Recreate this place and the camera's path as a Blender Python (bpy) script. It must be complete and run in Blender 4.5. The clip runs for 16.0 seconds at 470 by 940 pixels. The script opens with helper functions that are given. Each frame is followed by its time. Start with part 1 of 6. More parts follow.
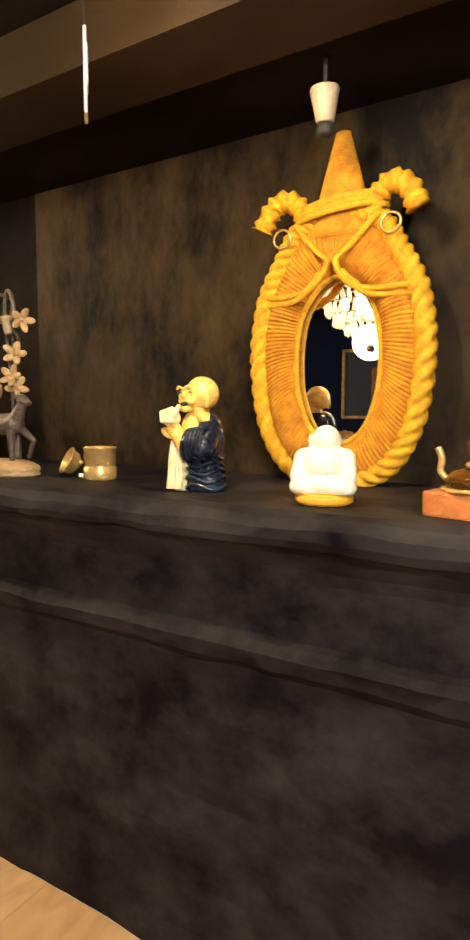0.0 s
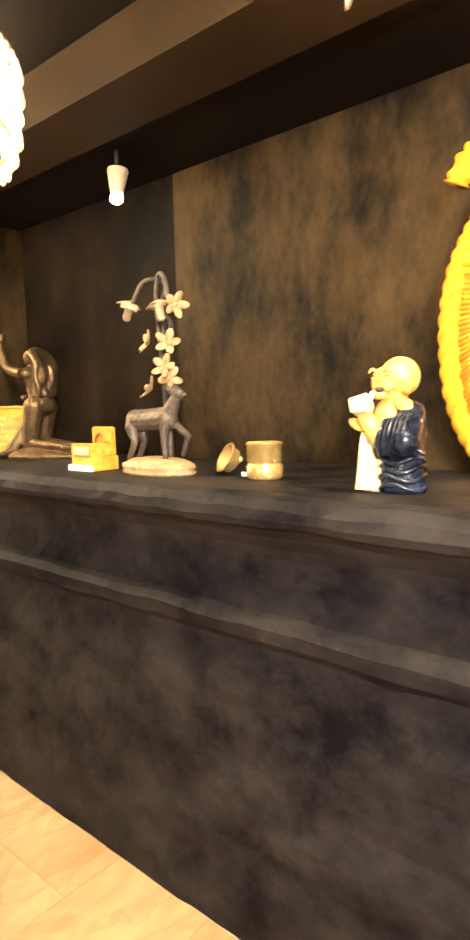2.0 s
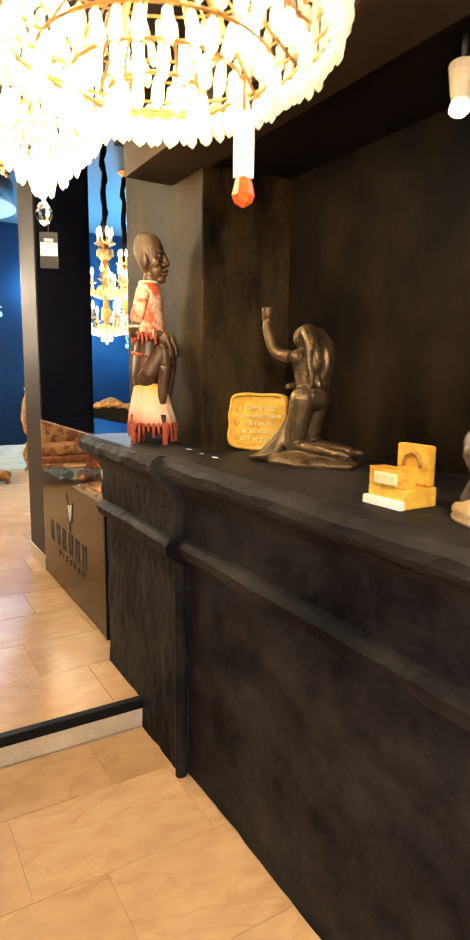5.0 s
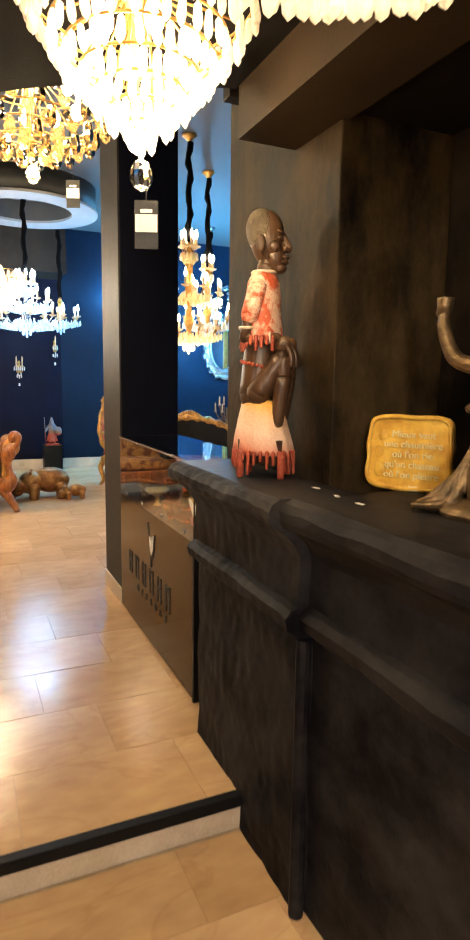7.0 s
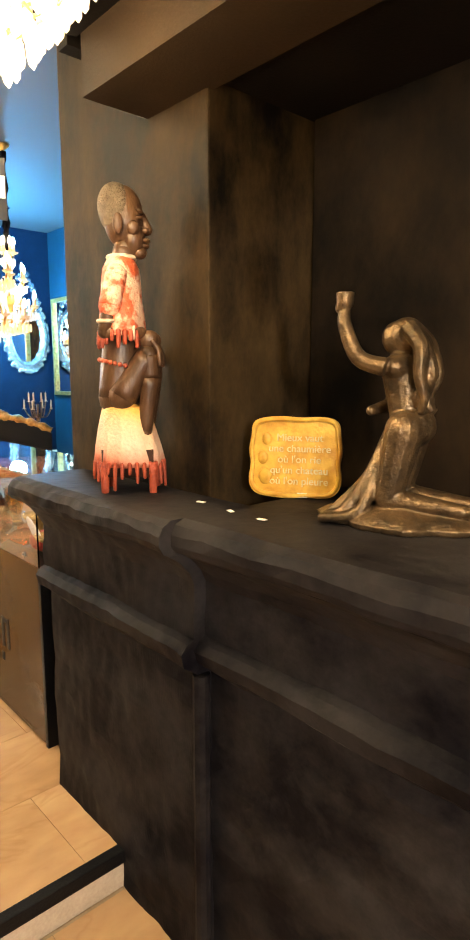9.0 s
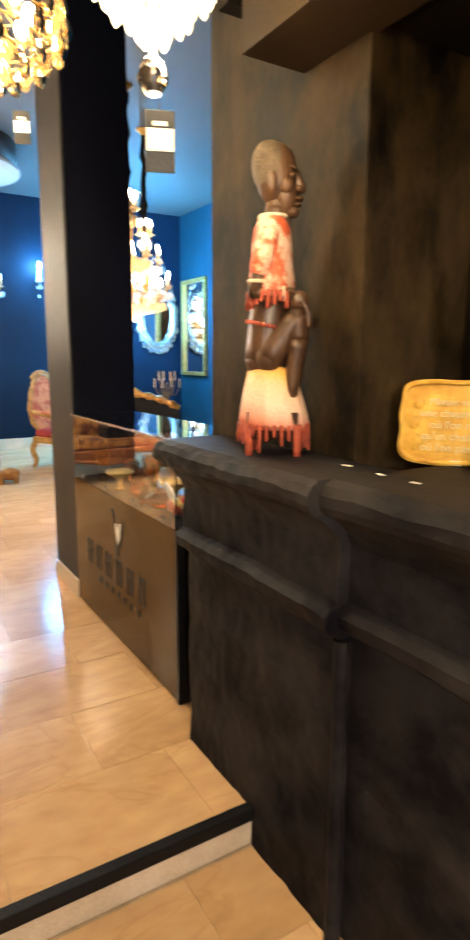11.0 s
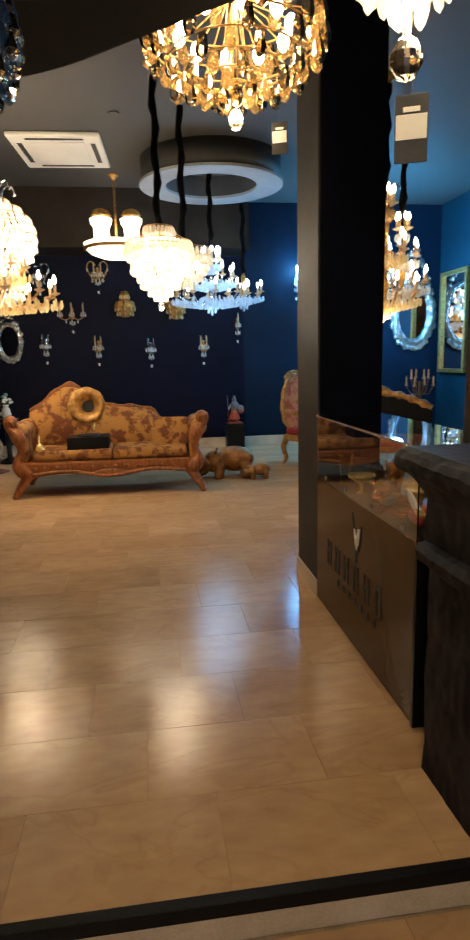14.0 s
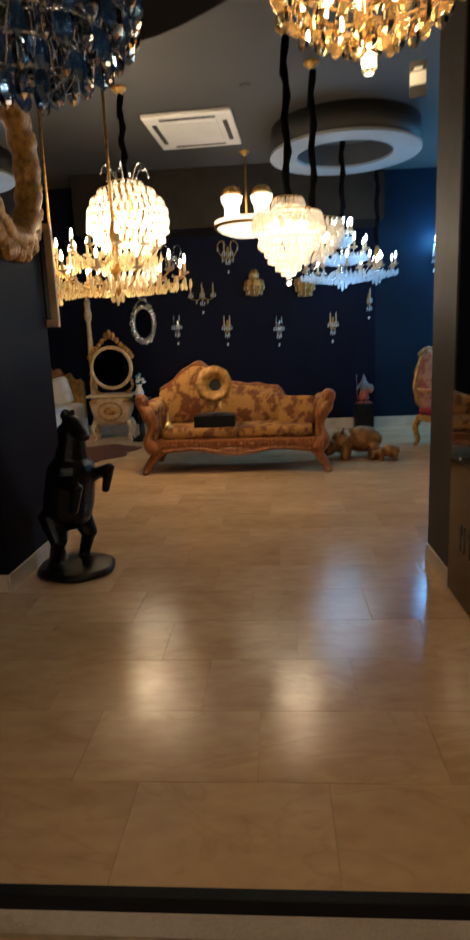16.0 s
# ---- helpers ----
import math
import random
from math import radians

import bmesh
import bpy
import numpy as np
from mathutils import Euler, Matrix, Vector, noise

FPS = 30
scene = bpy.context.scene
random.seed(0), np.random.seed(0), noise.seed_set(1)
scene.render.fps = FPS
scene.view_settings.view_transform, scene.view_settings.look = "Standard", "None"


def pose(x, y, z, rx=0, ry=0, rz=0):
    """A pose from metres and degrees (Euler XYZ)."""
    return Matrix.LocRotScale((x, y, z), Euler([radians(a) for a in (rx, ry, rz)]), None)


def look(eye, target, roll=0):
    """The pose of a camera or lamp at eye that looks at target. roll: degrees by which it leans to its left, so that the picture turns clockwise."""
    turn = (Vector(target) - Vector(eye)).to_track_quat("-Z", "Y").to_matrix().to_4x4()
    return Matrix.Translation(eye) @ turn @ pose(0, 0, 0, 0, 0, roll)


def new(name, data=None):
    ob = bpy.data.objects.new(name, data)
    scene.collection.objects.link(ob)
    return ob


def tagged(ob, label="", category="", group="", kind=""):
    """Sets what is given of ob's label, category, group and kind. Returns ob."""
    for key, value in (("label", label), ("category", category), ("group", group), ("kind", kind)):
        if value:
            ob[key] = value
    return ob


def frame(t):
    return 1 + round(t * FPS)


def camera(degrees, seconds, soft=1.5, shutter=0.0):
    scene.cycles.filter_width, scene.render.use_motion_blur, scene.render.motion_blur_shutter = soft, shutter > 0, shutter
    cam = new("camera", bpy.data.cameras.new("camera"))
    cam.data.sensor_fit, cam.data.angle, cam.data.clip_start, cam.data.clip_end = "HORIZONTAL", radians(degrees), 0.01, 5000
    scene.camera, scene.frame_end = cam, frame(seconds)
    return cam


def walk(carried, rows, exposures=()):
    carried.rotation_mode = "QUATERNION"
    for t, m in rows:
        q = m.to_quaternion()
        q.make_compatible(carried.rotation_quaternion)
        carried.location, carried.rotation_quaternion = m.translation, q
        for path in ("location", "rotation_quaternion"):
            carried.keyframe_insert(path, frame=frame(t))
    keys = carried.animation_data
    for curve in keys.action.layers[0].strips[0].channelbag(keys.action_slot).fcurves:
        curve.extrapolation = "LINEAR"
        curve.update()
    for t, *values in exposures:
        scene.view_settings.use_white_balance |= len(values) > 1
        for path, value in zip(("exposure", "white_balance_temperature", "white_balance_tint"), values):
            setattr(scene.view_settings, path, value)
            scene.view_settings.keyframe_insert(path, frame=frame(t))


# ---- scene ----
cam = camera(41.9, 16.0, soft=2.0, shutter=0.7)
PATH = [
    (0, (-0.629, 0.357, 1.479), (-1.674, 2.052, 1.284), 0.1),
    (0.5, (-0.702, 0.373, 1.479), (-1.779, 2.049, 1.3), -0.5),
    (1, (-0.782, 0.392, 1.482), (-1.882, 2.051, 1.288), -0.8),
    (1.5, (-0.847, 0.401, 1.486), (-2.019, 2.009, 1.288), -0.6),
    (2, (-0.931, 0.406, 1.469), (-2.218, 1.922, 1.258), -1.4),
    (2.5, (-0.994, 0.411, 1.474), (-2.312, 1.893, 1.217), -0.5),
    (3, (-1.069, 0.453, 1.462), (-2.536, 1.793, 1.232), -0.9),
    (3.5, (-1.168, 0.505, 1.493), (-2.816, 1.623, 1.301), -0.7),
    (3.7, (-1.214, 0.532, 1.508), (-2.925, 1.547, 1.307), -0.2),
    (5.8, (-1.763, 0.592, 1.577), (-3.462, 1.568, 1.175), 1.0),
    (6, (-1.815, 0.594, 1.579), (-3.527, 1.532, 1.141), 1.1),
    (6.5, (-1.974, 0.635, 1.559), (-3.75, 1.477, 1.189), -1.1),
    (7, (-2.124, 0.683, 1.572), (-3.931, 1.495, 1.29), 0.8),
    (7.5, (-2.243, 0.697, 1.563), (-3.976, 1.647, 1.256), 1.1),
    (8, (-2.323, 0.681, 1.569), (-3.877, 1.908, 1.284), 0.0),
    (8.2, (-2.355, 0.652, 1.576), (-3.825, 1.976, 1.285), -0.3),
    (10.3, (-2.435, 0.622, 1.609), (-3.939, 1.885, 1.227), 1.2),
    (10.5, (-2.443, 0.613, 1.593), (-4.01, 1.799, 1.22), 0.5),
    (11, (-2.463, 0.583, 1.537), (-4.145, 1.605, 1.182), 0.2),
    (11.5, (-2.492, 0.59, 1.541), (-4.307, 1.372, 1.232), -0.5),
    (12, (-2.514, 0.606, 1.561), (-4.398, 1.201, 1.247), -0.5),
    (12.5, (-2.508, 0.615, 1.556), (-4.422, 1.073, 1.196), -0.9),
    (13, (-2.503, 0.62, 1.552), (-4.43, 1.003, 1.18), -1.1),
    (13.5, (-2.502, 0.625, 1.554), (-4.435, 0.97, 1.172), -1.0),
    (14, (-2.513, 0.634, 1.556), (-4.462, 0.909, 1.2), -1.3),
    (14.5, (-2.505, 0.636, 1.549), (-4.467, 0.791, 1.193), -1.6),
    (15, (-2.522, 0.649, 1.538), (-4.498, 0.659, 1.233), -2.6),
    (15.5, (-2.541, 0.668, 1.533), (-4.517, 0.602, 1.228), -1.5),
    (16, (-2.606, 0.666, 1.514), (-4.56, 0.527, 1.113), -2.3),
]

EXPOSURES = [(0.0, 0.3), (1.0, 0.55), (1.5, 0.9), (2.0, 1.55), (3.0, 1.65), (3.5, 1.15), (6.0, 0.6), (7.0, 0.25), (8.0, 0.7), (10.5, 0.9), (11.0, 0.7), (11.5, 0.2), (12.0, -0.4), (12.5, -0.7), (14.0, -1.0), (15.0, -1.32), (16.0, -1.5)]
walk(cam, [(t, look(eye, target, roll)) for t, eye, target, roll in PATH], EXPOSURES)

# ---- light ----
world = bpy.data.worlds.new("world")
world.use_nodes = True
scene.world = world
world.node_tree.nodes["Background"].inputs[0].default_value = (0.02, 0.025, 0.04, 1)
world.node_tree.nodes["Background"].inputs[1].default_value = 0.05

WARM = (1.0, 0.75, 0.42)
WHITE = (1.0, 0.80, 0.55)
COOL = (0.35, 0.64, 1.0)
CYAN = (0.10, 0.50, 1.0)


def lamp(place, watts, colour, radius=0.08):
    light = bpy.data.lights.new("lamp", "POINT")
    light.energy, light.color, light.shadow_soft_size = watts, colour, radius
    ob = new("lamp", light)
    ob.location = place
    return ob


def spot(place, target, watts, colour, angle=60, radius=0.02):
    light = bpy.data.lights.new("spot", "SPOT")
    light.energy, light.color, light.shadow_soft_size = watts, colour, radius
    light.spot_size, light.spot_blend = radians(angle), 0.5
    ob = new("spot", light)
    ob.matrix_world = look(place, target)
    return ob


def chandelier_lamps(x, y, low, high, watts, colour, radius):
    """A chandelier's light: most of it leaves below the crystals, the rest from among them."""
    lamp((x, y, low), watts * 0.45, colour, radius)
    lamp((x, y, high), watts * 1.2, colour, radius * 0.8)


chandelier_lamps(-2.72, 1.10, 1.97, 2.26, 6, WARM, 0.12)
chandelier_lamps(-1.285, 1.0, 2.18, 2.34, 36, WARM, 0.06)
chandelier_lamps(-3.60, 1.10, 2.09, 2.31, 22, WARM, 0.06)
chandelier_lamps(-2.05, -0.45, 1.93, 2.20, 7, WARM, 0.12)
# Added fill behind the camera for the right part of the counter.
chandelier_lamps(0.20, -0.45, 1.93, 2.20, 240, (1.0, 0.93, 0.86), 0.12)
chandelier_lamps(-4.88, 1.0, 2.42, 2.80, 30, WARM, 0.09)
chandelier_lamps(-8.85, -0.72, 1.95, 2.71, 70, WHITE, 0.28)
lamp((-8.85, -0.72, 2.62), 210, WHITE, 0.12)
lamp((-8.3, -0.74, 2.28), 85, WARM, 0.1)
chandelier_lamps(-8.7, -1.45, 2.05, 2.4, 30, WARM, 0.15)
chandelier_lamps(-7.95, 0.80, 1.98, 2.40, 55, WHITE, 0.2)
lamp((-11.0, 0.35, 3.12), 14, WHITE, 0.12)
chandelier_lamps(-10.45, 1.51, 2.14, 2.72, 58, COOL, 0.28)
chandelier_lamps(-8.0, 2.80, 1.85, 2.75, 60, WHITE, 0.1)
# Boosted far beyond a chandelier: stands in for an unseen cool cove light.
chandelier_lamps(-11.2, 4.3, 2.25, 2.85, 420, CYAN, 0.12)
lamp((-12.1, 3.05, 2.9), 75, CYAN, 0.12)
spot((-2.56, 1.79, 2.15), (-2.45, 1.75, 1.3), 2, WARM, 80)


# ---- materials ----
def material(name, a, b=None, scale=8.0, rough=0.6, metal=0.0, bump=0.15, grain=120.0, spec=0.5, trans=0.0, emit=None, power=0.0, stretch=(1, 1, 1), each=0.0, contrast=(0.35, 0.65), veins=0.0, rugged=0.6):
    """Two tones mixed by large stains and fine grain, with relief."""
    m = bpy.data.materials.new(name)
    m.use_nodes = True
    t = m.node_tree
    p = t.nodes["Principled BSDF"]
    N, L = t.nodes.new, t.links.new
    co = N("ShaderNodeTexCoord")
    mp = N("ShaderNodeMapping")
    mp.inputs["Scale"].default_value = stretch
    if each:
        geo, rnd, off = N("ShaderNodeNewGeometry"), N("ShaderNodeObjectInfo"), N("ShaderNodeVectorMath")
        off.operation = "MULTIPLY_ADD"
        off.inputs[1].default_value = (37.0, 53.0, 11.0)
        L(rnd.outputs["Random"], off.inputs[0])
        L(geo.outputs["Position"], off.inputs[2])
        L(off.outputs[0], mp.inputs["Vector"])
    else:
        L(co.outputs["Object"], mp.inputs["Vector"])
    big = N("ShaderNodeTexNoise")
    big.inputs["Scale"].default_value, big.inputs["Detail"].default_value, big.inputs["Roughness"].default_value = scale, 8, rugged
    fine = N("ShaderNodeTexNoise")
    fine.inputs["Scale"].default_value, fine.inputs["Detail"].default_value = grain, 3
    L(mp.outputs[0], big.inputs["Vector"])
    L(mp.outputs[0], fine.inputs["Vector"])
    ramp = N("ShaderNodeValToRGB")
    b = b or tuple(c * 0.7 for c in a)
    ramp.color_ramp.elements[0].position, ramp.color_ramp.elements[1].position = contrast
    ramp.color_ramp.elements[0].color, ramp.color_ramp.elements[1].color = (*b, 1), (*a, 1)
    src = big.outputs["Fac"]
    if each:
        info = N("ShaderNodeObjectInfo")
        add = N("ShaderNodeMath")
        add.operation = "MULTIPLY_ADD"
        add.inputs[1].default_value, add.inputs[2].default_value = each, -each / 2
        L(info.outputs["Random"], add.inputs[0])
        plus = N("ShaderNodeMath")
        L(add.outputs[0], plus.inputs[0])
        L(src, plus.inputs[1])
        src = plus.outputs[0]
    L(src, ramp.inputs["Fac"])
    mix = N("ShaderNodeMixRGB")
    mix.blend_type = "OVERLAY"
    mix.inputs[0].default_value = 0.25
    L(ramp.outputs[0], mix.inputs[1])
    L(fine.outputs["Fac"], mix.inputs[2])
    last = mix
    if veins:
        vn, vr, vm = N("ShaderNodeTexNoise"), N("ShaderNodeValToRGB"), N("ShaderNodeMixRGB")
        vn.inputs["Scale"].default_value, vn.inputs["Detail"].default_value, vn.inputs["Distortion"].default_value = 1.7, 6, 1.4
        L(mp.outputs[0], vn.inputs["Vector"])
        L(vn.outputs["Fac"], vr.inputs[0])
        el = vr.color_ramp.elements
        el[0].position, el[0].color = 0.475, (1, 1, 1, 1)
        el[1].position, el[1].color = 0.525, (1, 1, 1, 1)
        mid = el.new(0.5)
        mid.color = (0.62, 0.47, 0.34, 1)
        vm.blend_type = "MULTIPLY"
        vm.inputs[0].default_value = veins
        L(mix.outputs[0], vm.inputs[1])
        L(vr.outputs[0], vm.inputs[2])
        last = vm
    L(last.outputs[0], p.inputs["Base Color"])
    rr = N("ShaderNodeMapRange")
    rr.inputs["To Min"].default_value, rr.inputs["To Max"].default_value = max(rough - 0.1, 0.02), min(rough + 0.1, 1)
    L(big.outputs["Fac"], rr.inputs["Value"])
    L(rr.outputs[0], p.inputs["Roughness"])
    bp = N("ShaderNodeBump")
    bp.inputs["Strength"].default_value, bp.inputs["Distance"].default_value = bump, 0.01
    L(fine.outputs["Fac"], bp.inputs["Height"])
    L(bp.outputs[0], p.inputs["Normal"])
    p.inputs["Metallic"].default_value = metal
    p.inputs["Specular IOR Level"].default_value = spec
    p.inputs["Transmission Weight"].default_value = trans
    if emit:
        p.inputs["Emission Color"].default_value, p.inputs["Emission Strength"].default_value = (*emit, 1), power
    return m


def glass(name, tint=(1, 1, 1), rough=0.0, ior=1.5):
    m = bpy.data.materials.new(name)
    m.use_nodes = True
    p = m.node_tree.nodes["Principled BSDF"]
    p.inputs["Base Color"].default_value = (*tint, 1)
    p.inputs["Transmission Weight"].default_value, p.inputs["Roughness"].default_value, p.inputs["IOR"].default_value = 1, rough, ior
    return m


def crystal(name, tint, glow, mirror=0.0, through_share=0.35):
    """Cut crystal: passes and scatters the light of the bulbs behind it."""
    m = bpy.data.materials.new(name)
    m.use_nodes = True
    t = m.node_tree
    p = t.nodes["Principled BSDF"]
    p.inputs["Base Color"].default_value = (*tint, 1)
    p.inputs["Roughness"].default_value = 0.06
    p.inputs["Specular IOR Level"].default_value = 0.9
    p.inputs["Metallic"].default_value = mirror
    tr = t.nodes.new("ShaderNodeBsdfTranslucent")
    tr.inputs[0].default_value = (*tint, 1)
    mix = t.nodes.new("ShaderNodeMixShader")
    mix.inputs[0].default_value = glow
    t.links.new(p.outputs[0], mix.inputs[1])
    t.links.new(tr.outputs[0], mix.inputs[2])
    clear, see = t.nodes.new("ShaderNodeBsdfTransparent"), t.nodes.new("ShaderNodeMixShader")
    see.inputs[0].default_value = through_share
    t.links.new(mix.outputs[0], see.inputs[1])
    t.links.new(clear.outputs[0], see.inputs[2])
    t.links.new(see.outputs[0], t.nodes["Material Output"].inputs[0])
    return m


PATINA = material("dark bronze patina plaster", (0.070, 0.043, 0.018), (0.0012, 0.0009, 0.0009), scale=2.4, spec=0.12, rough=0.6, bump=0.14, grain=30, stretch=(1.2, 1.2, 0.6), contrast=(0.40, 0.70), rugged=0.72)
# Darker tone of PATINA for the wall end beyond x = -2.62.
DARKPATINA = material("near-black patina plaster", (0.029, 0.018, 0.0095), (0.0009, 0.0007, 0.0008), scale=2.6, spec=0.08, rough=0.65, bump=0.14, grain=30, stretch=(1.2, 1.2, 0.7), contrast=(0.40, 0.78), rugged=0.7)
COUNTER = material("blackened distressed plaster", (0.031, 0.0275, 0.027), (0.0024, 0.0022, 0.0045), scale=3.2, rough=0.6, bump=0.22, spec=0.1, grain=28, stretch=(0.9, 1, 1.1), contrast=(0.38, 0.62), rugged=0.72)
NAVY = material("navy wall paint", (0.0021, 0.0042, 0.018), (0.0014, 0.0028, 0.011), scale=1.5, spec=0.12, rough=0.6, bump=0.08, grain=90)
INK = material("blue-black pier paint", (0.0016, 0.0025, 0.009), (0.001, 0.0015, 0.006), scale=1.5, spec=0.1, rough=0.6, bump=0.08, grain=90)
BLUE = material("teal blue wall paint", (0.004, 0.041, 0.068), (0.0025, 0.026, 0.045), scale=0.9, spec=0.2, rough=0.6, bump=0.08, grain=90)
# Navy again, with the cyan wash of the cool lamps mixed into its colour.
NAVYLIT = material("navy wall paint tinted by cool light", (0.0022, 0.0125, 0.030), (0.0015, 0.008, 0.020), scale=1.2, spec=0.15, rough=0.6, bump=0.08, grain=90)
BLACK = material("black ceiling paint", (0.011, 0.0085, 0.007), (0.0055, 0.0045, 0.004), scale=2, spec=0.1, rough=0.7, bump=0.1)
BROWN = material("brown ceiling paint", (0.040, 0.025, 0.013), (0.024, 0.015, 0.008), scale=2, spec=0.15, rough=0.7, bump=0.1)
GREY = material("grey ceiling paint", (0.054, 0.054, 0.055), (0.042, 0.042, 0.043), scale=1.2, rough=0.75, bump=0.08)
BULK = material("dark brown bulkhead paint", (0.03, 0.025, 0.021), (0.018, 0.015, 0.013), scale=2, spec=0.1, rough=0.7)
PIER = material("grey-brown pier paint", (0.048, 0.042, 0.039), (0.02, 0.0185, 0.02), scale=5, spec=0.2, rough=0.55, bump=0.2, grain=70)
MARBLE = material("cream marble", (0.67, 0.435, 0.24), (0.50, 0.30, 0.145), scale=1.5, rough=0.19, bump=0.012, grain=11, stretch=(1.6, 0.7, 1), each=0.26, contrast=(0.22, 0.78), veins=0.22)
GROUT = material("beige grout", (0.52, 0.38, 0.24), rough=0.9)
SKIRT = material("cream marble skirting", (0.66, 0.55, 0.42), (0.5, 0.4, 0.28), scale=4, rough=0.3, bump=0.02)
NOSING = material("black step nosing", (0.008, 0.008, 0.009), rough=0.5, spec=0.15)


# ---- mesh helpers ----
def part(name, bm, mat, parent=None, label="", smooth=False):
    me = bpy.data.meshes.new(name)
    bmesh.ops.recalc_face_normals(bm, faces=bm.faces)
    bm.to_mesh(me)
    bm.free()
    me.materials.append(mat)
    if smooth:
        for f in me.polygons:
            f.use_smooth = True
    ob = new(name, me)
    if parent:
        ob.parent = parent
    if label:
        ob["label"] = label
    return ob


def thing(name, at, label, category, group="", kind="", turn=0.0, size=1.0):
    ob = new(name)
    ob.empty_display_size = 0.05
    ob.matrix_basis = pose(*at, 0, 0, turn) @ Matrix.Scale(size, 4)
    return tagged(ob, label, category, group, kind)


def structure(name, bm, mat, label, category, parent=None):
    return tagged(part(name, bm, mat, parent), label, category, "", "structure")


def box(bm, x0, x1, y0, y1, z0, z1, bevel=0.0, m=None):
    made = bmesh.ops.create_cube(bm, size=1, matrix=(m or Matrix()) @ Matrix.Translation(((x0 + x1) / 2, (y0 + y1) / 2, (z0 + z1) / 2)) @ Matrix.Diagonal((x1 - x0, y1 - y0, z1 - z0, 1)))
    if bevel:
        edges = list({e for v in made["verts"] for e in v.link_edges})
        bmesh.ops.bevel(bm, geom=edges, offset=bevel, segments=2, affect="EDGES", profile=0.6)
    return bm


def B():
    return bmesh.new()


def slab(x0, x1, y0, y1, z0, z1, bevel=0.0):
    return box(B(), x0, x1, y0, y1, z0, z1, bevel)


def lathe(bm, profile, seg=24, m=None, wave=None, hollow=False):
    """Turns (radius, height) pairs round z; wave(angle, i) scales the radius."""
    m = m or Matrix()
    rings = []
    for i, (r, z) in enumerate(profile):
        ring = []
        for k in range(seg):
            a = 2 * math.pi * k / seg
            q = max(r, 0.0004) * (wave(a, i) if wave else 1)
            ring.append(bm.verts.new(m @ Vector((q * math.cos(a), q * math.sin(a), z))))
        rings.append(ring)
    for lo, hi in list(zip(rings, rings[1:])) + ([(rings[-1], rings[0])] if hollow else []):
        for k in range(seg):
            bm.faces.new((lo[k], lo[(k + 1) % seg], hi[(k + 1) % seg], hi[k]))
    if not hollow:
        bm.faces.new(rings[0][::-1])
        bm.faces.new(rings[-1])
    return bm


def tube(bm, pts, radius, seg=8, closed=False, twist=None):
    """A round bar along points; radius is one number or one a point. twist=(lobes, depth, turns) makes laid rope."""
    pts = [Vector(p) for p in pts]
    n = len(pts)
    rad = radius if isinstance(radius, (list, tuple)) else [radius] * n
    up = None
    rings = []
    for i, p in enumerate(pts):
        a = pts[i - 1] if (i or closed) else p
        b = pts[(i + 1) % n] if (i < n - 1 or closed) else p
        d = (b - a).normalized()
        if up is None:
            up = Vector((0, 0, 1)) if abs(d.z) < 0.9 else Vector((1, 0, 0))
        side = d.cross(up).normalized()
        up = side.cross(d).normalized()
        ring = []
        for k in range(seg):
            ang = 2 * math.pi * k / seg
            r = rad[i]
            if twist:
                r *= 1 + twist[1] * (abs(math.cos(twist[0] * 0.5 * (ang + 2 * math.pi * twist[2] * i / n))) - 0.5)
            ring.append(bm.verts.new(p + side * (r * math.cos(ang)) + up * (r * math.sin(ang))))
        rings.append(ring)
    pairs = list(zip(rings, rings[1:])) + ([(rings[-1], rings[0])] if closed else [])
    for lo, hi in pairs:
        for k in range(seg):
            bm.faces.new((lo[k], lo[(k + 1) % seg], hi[(k + 1) % seg], hi[k]))
    if not closed:
        bm.faces.new(rings[0][::-1])
        bm.faces.new(rings[-1])
    return bm


def ball(bm, c, r, turn=(0, 0, 0), u=16, v=10):
    r = r if isinstance(r, (list, tuple)) else (r, r, r)
    bmesh.ops.create_uvsphere(bm, u_segments=u, v_segments=v, radius=1, matrix=pose(*c, *turn) @ Matrix.Diagonal((*r, 1)))
    return bm


def spline(pts, n=8, closed=False):
    """Smooth points through the given ones."""
    pts = [Vector(p) for p in pts]
    k = len(pts)
    out = []
    for i in range(k if closed else k - 1):
        get = (lambda j: pts[j % k]) if closed else (lambda j: pts[min(max(j, 0), k - 1)])
        a, b, c, d = get(i - 1), get(i), get(i + 1), get(i + 2)
        for s in range(n):
            u = s / n
            out.append(0.5 * ((2 * b) + (c - a) * u + (2 * a - 5 * b + 4 * c - d) * u * u + (3 * b - a - 3 * c + d) * u ** 3))
    if not closed:
        out.append(pts[-1])
    return out


def prism(bm, outline, z0, z1, m=None):
    """Extrudes an (x, y) outline between two heights."""
    m = m or Matrix()
    lo = [bm.verts.new(m @ Vector((x, y, z0))) for x, y in outline]
    hi = [bm.verts.new(m @ Vector((x, y, z1))) for x, y in outline]
    n = len(lo)
    for k in range(n):
        bm.faces.new((lo[k], lo[(k + 1) % n], hi[(k + 1) % n], hi[k]))
    bm.faces.new(lo[::-1])
    bm.faces.new(hi)
    return bm


def sculpt(ob, voxel=0.004, smooth=4):
    """Melts the overlapping masses of a modelled figure into one skin."""
    r = ob.modifiers.new("remesh", "REMESH")
    r.mode, r.voxel_size, r.use_smooth_shade = "VOXEL", voxel, True
    if smooth:
        s = ob.modifiers.new("smooth", "SMOOTH")
        s.factor, s.iterations = 0.5, smooth
    return ob


